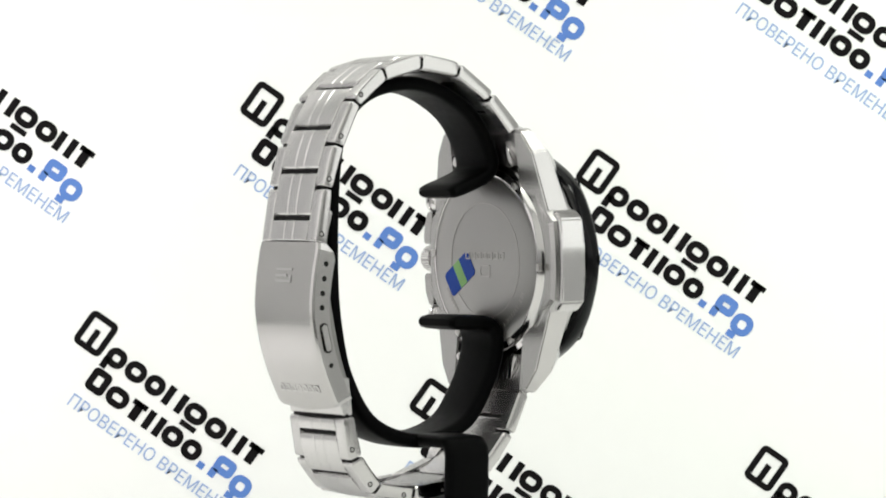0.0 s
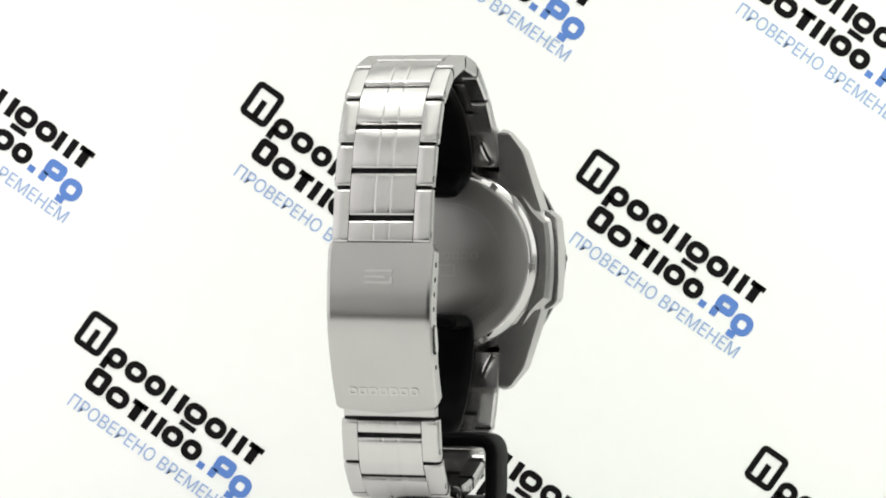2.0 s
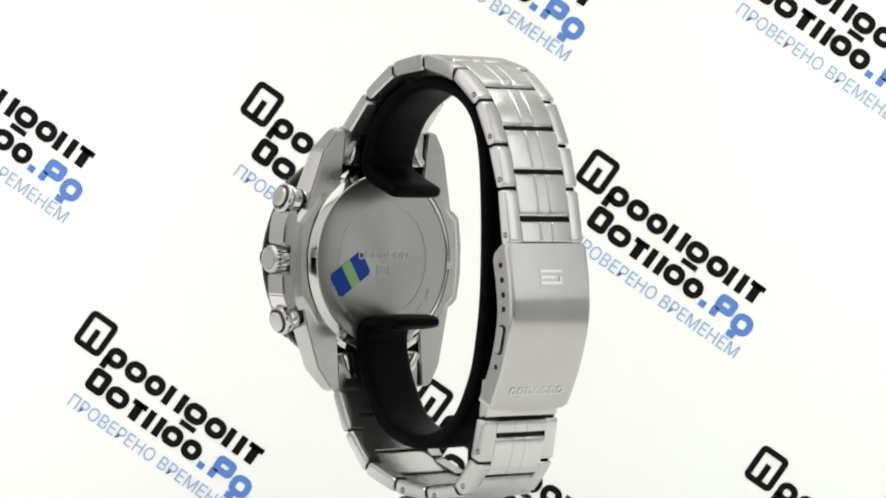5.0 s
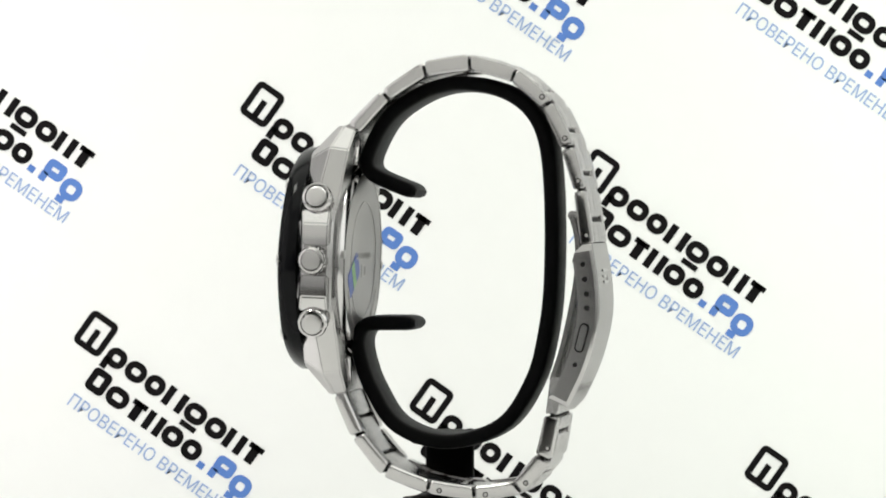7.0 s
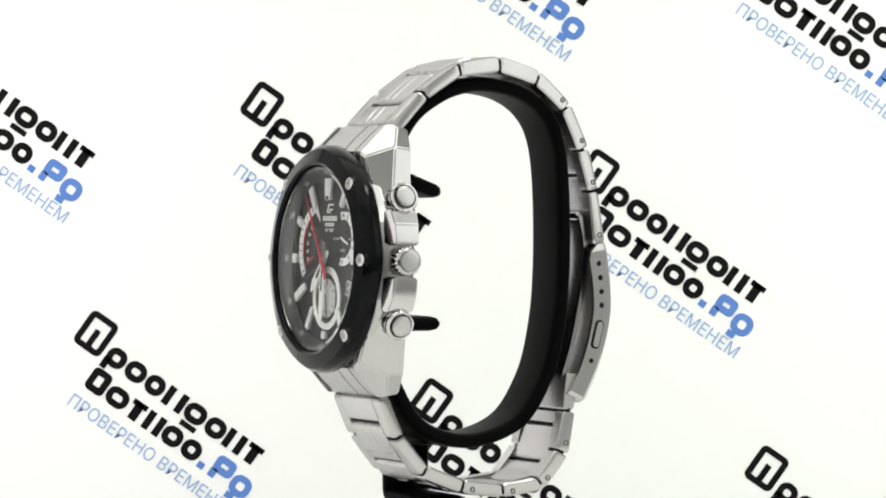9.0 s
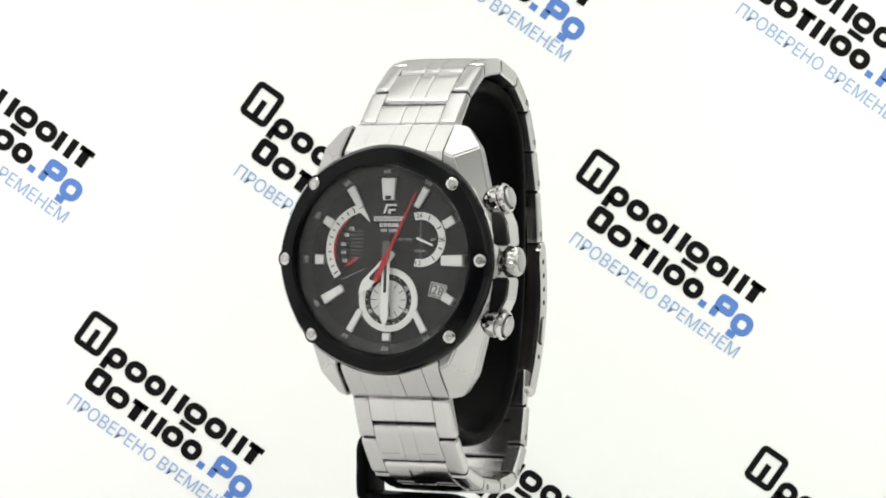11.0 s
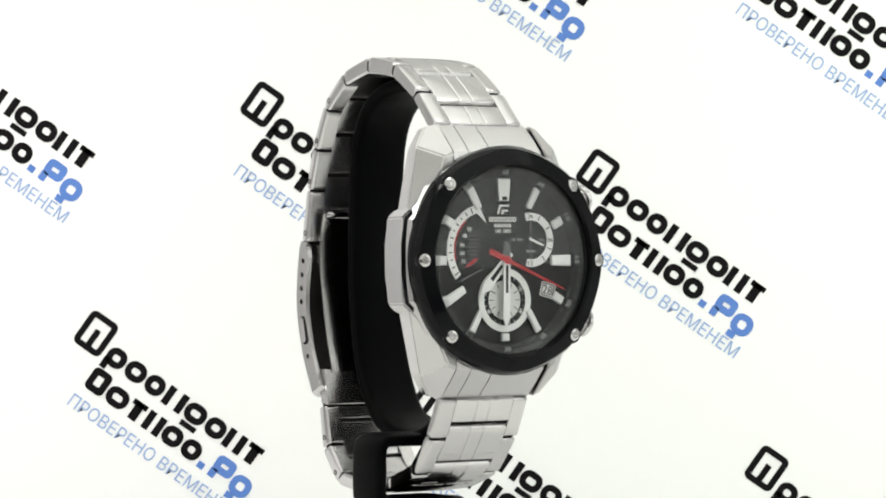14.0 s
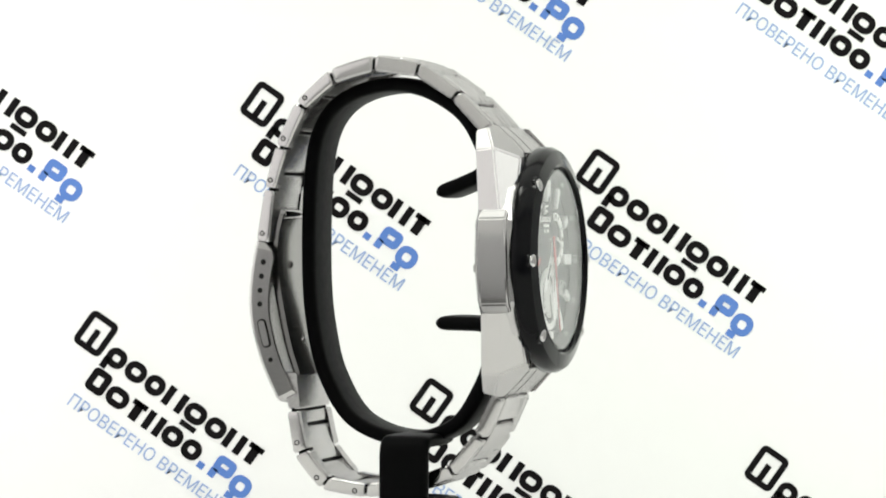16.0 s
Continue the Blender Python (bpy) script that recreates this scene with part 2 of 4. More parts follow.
slab("dark_surround_top", -0.306, 0.306, -0.957, -0.3775, 0.477, 0.483, ROOM, "unseen dark grey surround over the camera", "ceiling")

# ---------- printed backdrop ----------
BACK_Y = 0.200


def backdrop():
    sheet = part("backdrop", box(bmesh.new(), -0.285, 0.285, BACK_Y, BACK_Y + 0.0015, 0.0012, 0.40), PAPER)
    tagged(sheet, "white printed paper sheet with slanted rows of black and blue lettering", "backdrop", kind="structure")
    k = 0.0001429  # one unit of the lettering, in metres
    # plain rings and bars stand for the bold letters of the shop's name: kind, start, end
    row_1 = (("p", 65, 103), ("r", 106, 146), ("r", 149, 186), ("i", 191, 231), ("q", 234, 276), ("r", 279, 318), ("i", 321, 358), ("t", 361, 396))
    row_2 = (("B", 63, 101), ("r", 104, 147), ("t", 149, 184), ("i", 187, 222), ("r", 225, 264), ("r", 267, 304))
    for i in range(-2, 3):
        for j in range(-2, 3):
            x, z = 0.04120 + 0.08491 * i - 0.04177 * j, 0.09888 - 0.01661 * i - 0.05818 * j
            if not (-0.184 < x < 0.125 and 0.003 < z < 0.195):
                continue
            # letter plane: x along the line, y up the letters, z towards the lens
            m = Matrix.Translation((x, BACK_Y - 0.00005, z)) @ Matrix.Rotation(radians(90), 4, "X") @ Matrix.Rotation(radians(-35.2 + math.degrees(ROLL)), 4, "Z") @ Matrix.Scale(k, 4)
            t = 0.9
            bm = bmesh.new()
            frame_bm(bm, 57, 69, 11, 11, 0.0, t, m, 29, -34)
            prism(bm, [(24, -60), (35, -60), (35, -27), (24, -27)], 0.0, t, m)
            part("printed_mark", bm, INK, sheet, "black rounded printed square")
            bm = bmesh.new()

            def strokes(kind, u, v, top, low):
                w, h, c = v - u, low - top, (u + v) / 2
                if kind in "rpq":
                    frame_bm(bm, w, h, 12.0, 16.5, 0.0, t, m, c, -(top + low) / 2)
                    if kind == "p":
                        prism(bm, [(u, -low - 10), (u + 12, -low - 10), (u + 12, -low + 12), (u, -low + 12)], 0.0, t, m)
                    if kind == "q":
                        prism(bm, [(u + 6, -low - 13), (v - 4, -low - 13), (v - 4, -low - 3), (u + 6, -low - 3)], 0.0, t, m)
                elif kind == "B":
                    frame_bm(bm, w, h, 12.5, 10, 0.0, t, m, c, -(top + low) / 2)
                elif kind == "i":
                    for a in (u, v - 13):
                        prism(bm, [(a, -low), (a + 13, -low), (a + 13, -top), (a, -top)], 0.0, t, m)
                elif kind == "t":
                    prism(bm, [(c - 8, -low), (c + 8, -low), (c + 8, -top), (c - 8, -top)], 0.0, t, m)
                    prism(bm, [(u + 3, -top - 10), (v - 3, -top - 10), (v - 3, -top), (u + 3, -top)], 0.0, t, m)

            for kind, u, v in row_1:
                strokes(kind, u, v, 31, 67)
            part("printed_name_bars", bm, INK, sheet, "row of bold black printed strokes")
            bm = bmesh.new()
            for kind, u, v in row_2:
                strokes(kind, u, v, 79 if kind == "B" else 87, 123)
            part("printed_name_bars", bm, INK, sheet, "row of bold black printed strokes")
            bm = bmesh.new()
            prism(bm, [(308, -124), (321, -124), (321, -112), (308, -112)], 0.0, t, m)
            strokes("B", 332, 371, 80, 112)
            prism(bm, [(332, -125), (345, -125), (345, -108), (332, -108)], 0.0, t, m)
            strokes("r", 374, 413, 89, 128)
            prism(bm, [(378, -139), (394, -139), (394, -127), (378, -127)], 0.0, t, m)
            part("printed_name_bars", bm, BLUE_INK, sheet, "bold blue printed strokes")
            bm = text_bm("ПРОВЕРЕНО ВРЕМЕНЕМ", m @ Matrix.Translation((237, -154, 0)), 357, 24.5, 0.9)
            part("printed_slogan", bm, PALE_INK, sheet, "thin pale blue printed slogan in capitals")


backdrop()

# ---------- the turning watch: heights below are in mm from the lens height ----------
UP = Matrix.Translation((0, 0, CAM_Z)) @ Matrix.Scale(MM, 4)


def thing(name, label, category):
    ob = new(name)
    ob.empty_display_size = 0.01
    return tagged(ob, label, category)


watch = thing("wristwatch", "steel chronograph wristwatch with black dial and bezel, closed round a stand", "watch")

# face plane: x to three o'clock, y to twelve, z out towards the viewer; origin on the dial's centre line at the case's back
FACE = UP @ Matrix.Translation((0.96, -13.6, -7.85)) @ Matrix.Rotation(radians(-1.8), 4, "X") @ Matrix.Rotation(radians(90), 4, "X")


def fpart(name, bm, mat, parent=watch, label="", smooth=35):
    return part(name, bm, mat, parent, label, smooth)


def case():
    # outline of the middle, from twelve o'clock clockwise
    right = [(10.3, 17.5), (14.0, 17.0), (16.6, 14.0), (18.3, 11.0), (19.9, 9.2), (21.2, 7.6), (21.6, 5.0), (21.8, 0.0)]
    left = [(10.3, 17.5), (14.0, 17.0), (16.6, 14.0), (18.3, 11.0), (19.9, 9.2), (21.3, 8.0), (21.8, 4.0), (21.9, 0.0)]
    outline = right + [(x, -y) for x, y in right[-2::-1]] + [(-x, -y) for x, y in left] + [(-x, y) for x, y in left[-2::-1]]
    bm = bmesh.new()
    levels = []
    for h, inset in ((1.0, 0.925), (1.5, 0.965), (2.4, 1.0), (6.9, 1.0), (7.4, 0.985), (8.4, 0.955)):
        levels.append([bm.verts.new(FACE @ Vector((x * inset, y * inset, h))) for x, y in outline])
    n = len(outline)
    for a, b in zip(levels, levels[1:]):
        for i in range(n):
            bm.faces.new((a[i], a[(i + 1) % n], b[(i + 1) % n], b[i]))
    for ring, h in ((levels[0], 1.0), (levels[-1], 7.9)):
        inner = []
        for x, y in outline:
            a = math.atan2(y, x)
            inner.append(bm.verts.new(FACE @ Vector((17.0 * math.cos(a), 17.0 * math.sin(a), h))))
        for i in range(n):
            bm.faces.new((ring[i], ring[(i + 1) % n], inner[(i + 1) % n], inner[i]))
        bm.faces.new(inner)
    ob = fpart("case", bm, CASESTEEL, label="brushed steel watch case with faceted lugs", smooth=14)
    # lugs: a steep front facet, a flatter shoulder facet running under the bezel, a flat flank
    tip = [(10.7, 26.2, 3.3), (13.1, 25.7, 2.0), (13.0, 25.2, -0.4), (10.7, 25.4, -0.4)]
    knee = [(10.7, 20.6, 8.6), (12.5, 19.7, 8.2), (16.2, 21.7, 3.8), (15.8, 21.3, 0.2), (10.7, 21.0, 0.1)]
    root = [(10.7, 9.6, 8.3), (17.3, 9.6, 8.3), (19.8, 9.6, 5.8), (19.1, 9.6, 1.4), (10.7, 9.6, 1.3)]
    for sx in (-1, 1):
        for sy in (-1, 1):
            bm = bmesh.new()
            t, k, r = [[bm.verts.new(FACE @ Vector((x * sx, y * sy, h))) for x, y, h in row] for row in (tip, knee, root)]
            for f in ((t[0], t[1], k[2], k[1], k[0]), (k[1], k[2], r[2], r[1]), (k[0], k[1], r[1], r[0]), (t[1], t[2], k[3], k[2]), (k[2], k[3], r[3], r[2]),
                      (t[3], t[2], k[3], k[4]), (k[4], k[3], r[3], r[4]), (t[0], t[3], t[2], t[1]), (t[0], k[0], k[4], t[3]), (k[0], r[0], r[4], k[4]), r):
                bm.faces.new(f)
            bmesh.ops.recalc_face_normals(bm, faces=bm.faces)
            bmesh.ops.bevel(bm, geom=bm.edges[:], offset=0.28 * MM, segments=2, affect="EDGES")
            lug = part("lug", bm, LUGSTEEL, ob, "brushed lug with a steep faceted nose", 12)
            # flank polished, underside satin
            lug.data.materials.append(SIDESTEEL)
            lug.data.materials.append(CASESTEEL)
            for f in lug.data.polygons:
                f.material_index = 2 if f.normal.y > 0.5 else (1 if abs(f.normal.x) > 0.62 else 0)
    # polished step between case and back, with notches
    bm = bmesh.new()
    lathe(bm, [(17.0, 1.2), (17.0, 0.0), (17.2, -0.08), (18.35, 0.62), (18.5, 0.95), (19.6, 1.1), (19.6, 1.4)], FACE)
    part("back_ring", bm, POLISH, ob, "polished ring round the case back")
    for a in (0, 60, 120, 180, 240, 300):
        bm = bmesh.new()
        box(bm, 16.9, 18.2, -0.75, 0.75, -0.16, 0.5, FACE @ Matrix.Rotation(radians(a + 4), 4, "Z"), 0.15 * MM)
        part("wrench_notch", bm, ENGRAVED, ob, "dark wrench notch")
    # crown guards at three o'clock, plain shoulder at nine
    for sy in (1, -1):
        bm = bmesh.new()
        plan = [(20.5, 3.0 * sy), (20.5, 9.6 * sy), (22.4, 9.6 * sy), (23.6, 7.0 * sy), (23.9, 4.2 * sy), (23.9, 3.0 * sy)]
        low = [bm.verts.new(FACE @ Vector((x, y, 1.9))) for x, y in plan]
        high = [bm.verts.new(FACE @ Vector((x, y, 8.0 - 0.35 * (x - 20.5)))) for x, y in plan]
        bm.faces.new(low[::-1])
        bm.faces.new(high)
        for i in range(6):
            bm.faces.new((low[i], low[(i + 1) % 6], high[(i + 1) % 6], high[i]))
        bmesh.ops.recalc_face_normals(bm, faces=bm.faces)
        bmesh.ops.bevel(bm, geom=[e for e in bm.edges if len(e.link_faces) == 2 and e.calc_face_angle(0) > 0.2], offset=0.3 * MM, segments=2, affect="EDGES")
        guard = part("crown_guard", bm, CASESTEEL, ob, "polished shoulder beside the crown", 12)
        guard.data.materials.append(POLISH)
        for f in guard.data.polygons:
            f.material_index = 1 if f.normal.y < 0.3 else 0
    # flank at nine o'clock: a facet down from each lug, a polished plate between
    bm = prism(bmesh.new(), [(-19.4, 9.9), (-20.2, 9.8), (-22.1, 8.2), (-22.5, 3.0), (-22.5, -3.0), (-22.1, -8.2), (-20.2, -9.8), (-19.4, -9.9)], 2.1, 7.6, FACE)
    bmesh.ops.bevel(bm, geom=bm.edges[:], offset=0.35 * MM, segments=2, affect="EDGES")
    part("side_plate", bm, POLISH, ob, "polished plate on the flank of the case", 12)
    # spring-bar tips and end-link backs between the lugs
    for sy in (-1, 1):
        for sx in (-1, 1):
            bm = bmesh.new()
            box(bm, -0.75, 0.75, -2.6, 2.6, -0.5, 0.5, FACE @ Matrix.Translation((8.4 * sx, 21.0 * sy, 0.2)) @ Matrix.Rotation(radians(32 * sx * sy), 4, "Z"), 0.3 * MM)
            part("end_tab", bm, POLISH, ob)
    return ob


CASE = case()


def bezel():
    def octo(a, r):
        if r < 19:
            return r
        # slightly faceted outline
        return r * (1 - 0.012 * (0.5 - 0.5 * math.cos(8 * a)))

    bm = lathe(bmesh.new(), [(17.8, 8.4), (20.4, 8.3), (21.75, 8.5), (21.95, 9.0), (21.9, 11.0), (21.2, 12.1), (19.2, 12.7), (18.5, 12.85), (18.05, 12.6), (17.8, 12.0), (17.8, 8.4)], FACE, 160, octo)
    ob = fpart("bezel", bm, BLACK_IP, label="glossy black faceted bezel ring")
    for a in (0, 45, 135, 180, 225, 315):
        m = FACE @ Matrix.Rotation(radians(a), 4, "Z") @ Matrix.Translation((20.2, 0, 12.0)) @ Matrix.Rotation(radians(12), 4, "Y")
        bm = lathe(bmesh.new(), [(0, 0.62), (0.9, 0.60), (1.2, 0.42), (1.25, 0.1), (1.25, -0.6)], m, 24)
        sc = part("screw", bm, POLISH, ob, "polished steel bezel screw")
        part("screw_socket", lathe(bmesh.new(), [(0.35, 0.66), (0.75, 0.66), (0.75, 0.55), (0.35, 0.55)], m, 12), ENGRAVED, sc)
        bm = lathe(bmesh.new(), [(1.35, 0.12), (1.75, 0.16), (1.8, -0.3)], m, 24)
        part("screw_collar", bm, BLACK_IP, ob)
        # raised pads beside each screw
        for s in (-1, 1):
            bm = bmesh.new()
            box(bm, -1.3, 0.9, -0.35, 0.35, -0.5, 0.24, m @ Matrix.Translation((0, 2.9 * s, -0.12)), 0.12 * MM)
            part("bezel_pad", bm, BLACK_IP, ob)
    return ob


bezel()


def flat(name, pts, mat, parent, d0=0.0, d1=0.12, label=""):
    return part(name, prism(bmesh.new(), pts, 8.6 + d0, 8.6 + d1, FACE), mat, parent, label)


def quad_index(a, r0, r1, w0, w1):
    """A tapered block on the dial at the clock angle a."""
    t = radians(90 - a)
    u, v = Vector((math.cos(t), math.sin(t))), Vector((-math.sin(t), math.cos(t)))
    return [tuple(u * r0 + v * w0 / 2), tuple(u * r0 - v * w0 / 2), tuple(u * r1 - v * w1 / 2), tuple(u * r1 + v * w1 / 2)]


def dial():
    bm = lathe(bmesh.new(), [(0, 8.6), (16.2, 8.6), (16.2, 8.2), (0, 8.2)], FACE)
    ob = fpart("dial", bm, DIAL, label="black dial with white and red sub-dials")
    bm = lathe(bmesh.new(), [(16.0, 8.55), (16.0, 8.9), (17.75, 10.6), (17.85, 8.4)], FACE)
    fl = part("flange", bm, FLANGE, ob, "sloping black minute ring")
    # minute numerals and fine strokes on the flange
    for k in range(12):
        a = 90 - 30 * k
        m = FACE @ Matrix.Rotation(radians(a - 90), 4, "Z") @ Matrix.Translation((0, 16.75, 9.78)) @ Matrix.Rotation(radians(44), 4, "X")
        if 4 <= k <= 8:
            m = m @ Matrix.Rotation(radians(180), 4, "Z")
        part("minute_numeral", text_bm("%02d" % (60 if k == 0 else 5 * k), m, 1.4, 0.8, 0.06), DIM_PRINT, fl)
    bm = bmesh.new()
    for k in range(60):
        if k % 5:
            m = FACE @ Matrix.Rotation(radians(-6 * k), 4, "Z") @ Matrix.Translation((0, 17.15, 10.08)) @ Matrix.Rotation(radians(44), 4, "X")
            box(bm, -0.07, 0.07, -0.3, 0.3, 0, 0.06, m)
    part("minute_strokes", bm, FAINT_PRINT, fl)["kind"] = "stuff"
    bm = bmesh.new()
    for k in range(12):
        for s in (-9, -4.5, 4.5, 9):
            m = FACE @ Matrix.Rotation(radians(-30 * k - 15 + s), 4, "Z") @ Matrix.Translation((0, 16.3, 9.25)) @ Matrix.Rotation(radians(44), 4, "X")
            box(bm, -0.42, 0.42, -0.1, 0.1, 0, 0.05, m)
    part("scale_bars", bm, FAINT_PRINT, fl)["kind"] = "stuff"
    for a, r0, r1, w0, w1 in ((0, 11.4, 15.6, 2.3, 3.0), (30, 11.6, 15.8, 1.2, 1.5), (60, 13.3, 15.7, 1.7, 1.7), (90, 11.1, 15.6, 1.9, 2.2), (120, 13.3, 15.7, 1.7, 1.6), (150, 11.0, 15.7, 1.2, 1.4), (180, 13.9, 15.4, 1.7, 1.7),
                              (210, 11.0, 15.7, 1.2, 1.4), (240, 10.8, 15.5, 1.5, 1.9), (270, 13.4, 15.2, 1.7, 1.9), (300, 13.5, 15.4, 1.8, 1.6), (330, 11.4, 15.9, 1.3, 1.8)):
        bm = prism(bmesh.new(), quad_index(a, r0, r1, w0, w1), 8.6, 9.35, FACE)
        bmesh.ops.bevel(bm, geom=bm.edges[:], offset=0.14 * MM, segments=1, affect="EDGES")
        ix = part("hour_index", bm, INDEX, ob, "applied bright metal hour index")
        part("lume", prism(bmesh.new(), quad_index(a, r0 + 0.35 * (r1 - r0), r1 - 0.3, w0 * 0.5, w1 * 0.5), 9.30, 9.40, FACE), LUME, ix)
    # black quad painted on the twelve index as its slot's shadow
    flat("index_shadow_slot", quad_index(0, 11.5, 12.2, 1.2, 1.2), BLACK_PRINT, ob, 0.72, 0.82)
    # maker's marks as plain bars
    bm = bmesh.new()
    prism(bm, [(-1.3, 8.85), (-0.9, 8.85), (-0.35, 10.3), (1.5, 10.3), (1.6, 10.65), (-0.7, 10.65)], 8.6, 8.7, FACE)
    prism(bm, [(-0.3, 9.35), (1.2, 9.35), (1.3, 9.7), (-0.15, 9.7)], 8.6, 8.7, FACE)
    prism(bm, [(-0.3, 8.85), (0.2, 8.85), (0.3, 9.25), (-0.2, 9.25)], 8.6, 8.7, FACE)
    part("printed_emblem", bm, WHITE_PRINT, ob)
    bm = bmesh.new()
    for i in range(7):
        frame_bm(bm, 0.74, 0.92, 0.21, 0.15, 8.6, 8.68, FACE, -2.76 + 0.92 * i, 7.85)
    for i in range(5):
        frame_bm(bm, 0.62, 0.68, 0.19, 0.13, 8.6, 8.68, FACE, -1.64 + 0.82 * i, 6.66)
    part("printed_bars", bm, WHITE_PRINT, ob)
    part("printed_rating", text_bm("WR 100M", FACE @ Matrix.Translation((0, 5.6, 8.62)), 3.7, 0.7, 0.05), WHITE_PRINT, ob)
    # retrograde scale
    cx, cy = -4.3, 1.95
    ret = flat("retrograde_scale", arc_band(7.25, 8.8, 104, 219, 30, cx, cy), LUME, ob, 0.0, 0.22, "white curved scale band")
    flat("scale_tip", [(cx + 8.8 * math.cos(radians(104)), cy + 8.8 * math.sin(radians(104))), (cx + 7.25 * math.cos(radians(104)), cy + 7.25 * math.sin(radians(104))), (-3.9, 7.2), (-5.0, 9.4), (-5.6, 10.4)], LUME, ob, 0.0, 0.22)
    for i in range(11):
        a = 112 + 10.2 * i
        long = 1.1 if i in (0, 10) else (0.75 if i % 2 else 0.45)
        t = radians(a)
        m = FACE @ Matrix.Translation((cx + 8.0 * math.cos(t), cy + 8.0 * math.sin(t), 8.82)) @ Matrix.Rotation(t, 4, "Z")
        part("scale_stroke", box(bmesh.new(), -long / 2, long / 2, -0.11, 0.11, 0, 0.05, m), BLACK_PRINT, ret)
    flat("red_arc", arc_band(6.85, 7.2, 128, 196, 24, cx, cy), RED, ob, 0.0, 0.1)
    for i, (x, y) in enumerate(((-7.75, 6.0), (-8.85, 4.7), (-9.5, 3.0), (-9.5, 1.4), (-9.2, -0.15))):
        part("scale_numeral", text_bm(("10", "08", "06", "04", "02")[i], FACE @ Matrix.Translation((x, y, 8.62)), 0.95, 0.72, 0.05), WHITE_PRINT, ob)
    for i in range(9):
        y = 5.4 - 0.72 * i
        flat("fine_line", [(-8.1 + 0.03 * i, y), (-5.2 - 0.04 * i * i * 0.3, y), (-5.2 - 0.04 * i * i * 0.3, y + 0.1), (-8.1 + 0.03 * i, y + 0.1)], GREY_PRINT, ob, 0.0, 0.05)
    flat("fine_line", [(-9.9, -3.9), (-4.9, -1.75), (-4.9, -1.6), (-9.9, -3.75)], GREY_PRINT, ob, 0.0, 0.05)
    # twenty-four hour sub-dial
    sub = flat("hour_scale", arc_band(3.75, 5.2, 106, -104, 40, 6.6, 3.96), LUME, ob, 0.0, 0.22, "white curved hour scale band")
    for txt, x, y in (("24", 6.35, 8.45), ("06", 11.05, 3.96), ("12", 6.3, -0.5)):
        part("scale_numeral", text_bm(txt, FACE @ Matrix.Translation((x, y, 8.83)), 1.15, 0.85, 0.05), BLACK_PRINT, sub)
    for a in (66, 30, -22, -52):
        t = radians(a)
        m = FACE @ Matrix.Translation((6.6 + 4.5 * math.cos(t), 3.96 + 4.5 * math.sin(t), 8.82)) @ Matrix.Rotation(t, 4, "Z")
        part("scale_stroke", box(bmesh.new(), -0.5, 0.5, -0.1, 0.1, 0, 0.05, m), BLACK_PRINT, sub)
    for txt, x, y, w in (("18", 2.4, 3.95, 0.8), ("PM", 4.0, 3.95, 1.2), ("AM", 9.1, 3.95, 1.0), ("HOUR", 6.5, 1.75, 2.3)):
        part("scale_word", text_bm(txt, FACE @ Matrix.Translation((x, y, 8.62)), w, 0.52, 0.05), DIM_PRINT, ob)
    flat("fine_line", [(6.55, 0.2), (6.65, 0.2), (6.65, 7.6), (6.55, 7.6)], GREY_PRINT, ob, 0.0, 0.05)
    # small seconds
    C = FACE @ Matrix.Translation((0.15, -7.55, 0))
    low = part("small_seconds", lathe(bmesh.new(), [(0, 8.68), (3.75, 8.68), (3.75, 8.5)], C, 48), SILVER_DIAL, ob, "silver sub-dial disc")
    part("white_ring", ring_bm(bmesh.new(), 4.85, 6.1, 8.5, 8.86, C), LUME, ob, "white sub-dial ring")
    part("black_ring", ring_bm(bmesh.new(), 3.75, 4.85, 8.5, 8.72, C), DIAL, ob)
    for i in range(12):
        m = C @ Matrix.Rotation(radians(30 * i), 4, "Z")
        part("scale_stroke", box(bmesh.new(), 2.5, 3.6, -0.07, 0.07, 8.68, 8.72, m), BLACK_PRINT, low)
    for i in range(24):
        if i % 6 != 3:
            m = C @ Matrix.Rotation(radians(15 * i), 4, "Z")
            part("scale_stroke", box(bmesh.new(), 4.35, 4.75, -0.06, 0.06, 8.72, 8.75, m), WHITE_PRINT, low)
    for i, txt in enumerate(("10", "20", "40", "50")):
        t = radians((30, -30, 210, 150)[i])
        part("scale_numeral", text_bm(txt, C @ Matrix.Translation((4.28 * math.cos(t), 4.28 * math.sin(t), 8.74)) @ Matrix.Rotation(t - radians(90) + (math.pi if math.sin(t) < 0 else 0), 4, "Z"), 0.95, 0.65, 0.04), WHITE_PRINT, low)
    # date
    D = FACE @ Matrix.Translation((10.35, -5.7, 0)) @ Matrix.Rotation(radians(-14), 4, "Z")
    win = part("date_disc", prism(bmesh.new(), round_rect(2.7, 2.2, 0.1, 2), 8.5, 8.66, D), WHITE_PRINT, ob, "white date window")
    part("date_frame", frame_bm(bmesh.new(), 3.0, 2.5, 0.2, 0.2, 8.55, 8.8, D), BLACK_PRINT, win)
    part("date_frame", frame_bm(bmesh.new(), 3.3, 2.8, 0.15, 0.25, 8.55, 8.85, D), INDEX, win)
    part("date_numeral", text_bm("28", D @ Matrix.Translation((0, 0, 8.68)), 2.3, 1.75, 0.04), BLACK_PRINT, win)


dial()


def pointer_bm(pts, d0, d1, m, bevel=0.1):
    bm = prism(bmesh.new(), pts, d0, d1, m)
    bmesh.ops.bevel(bm, geom=bm.edges[:], offset=bevel * MM, segments=1, affect="EDGES")
    return bm


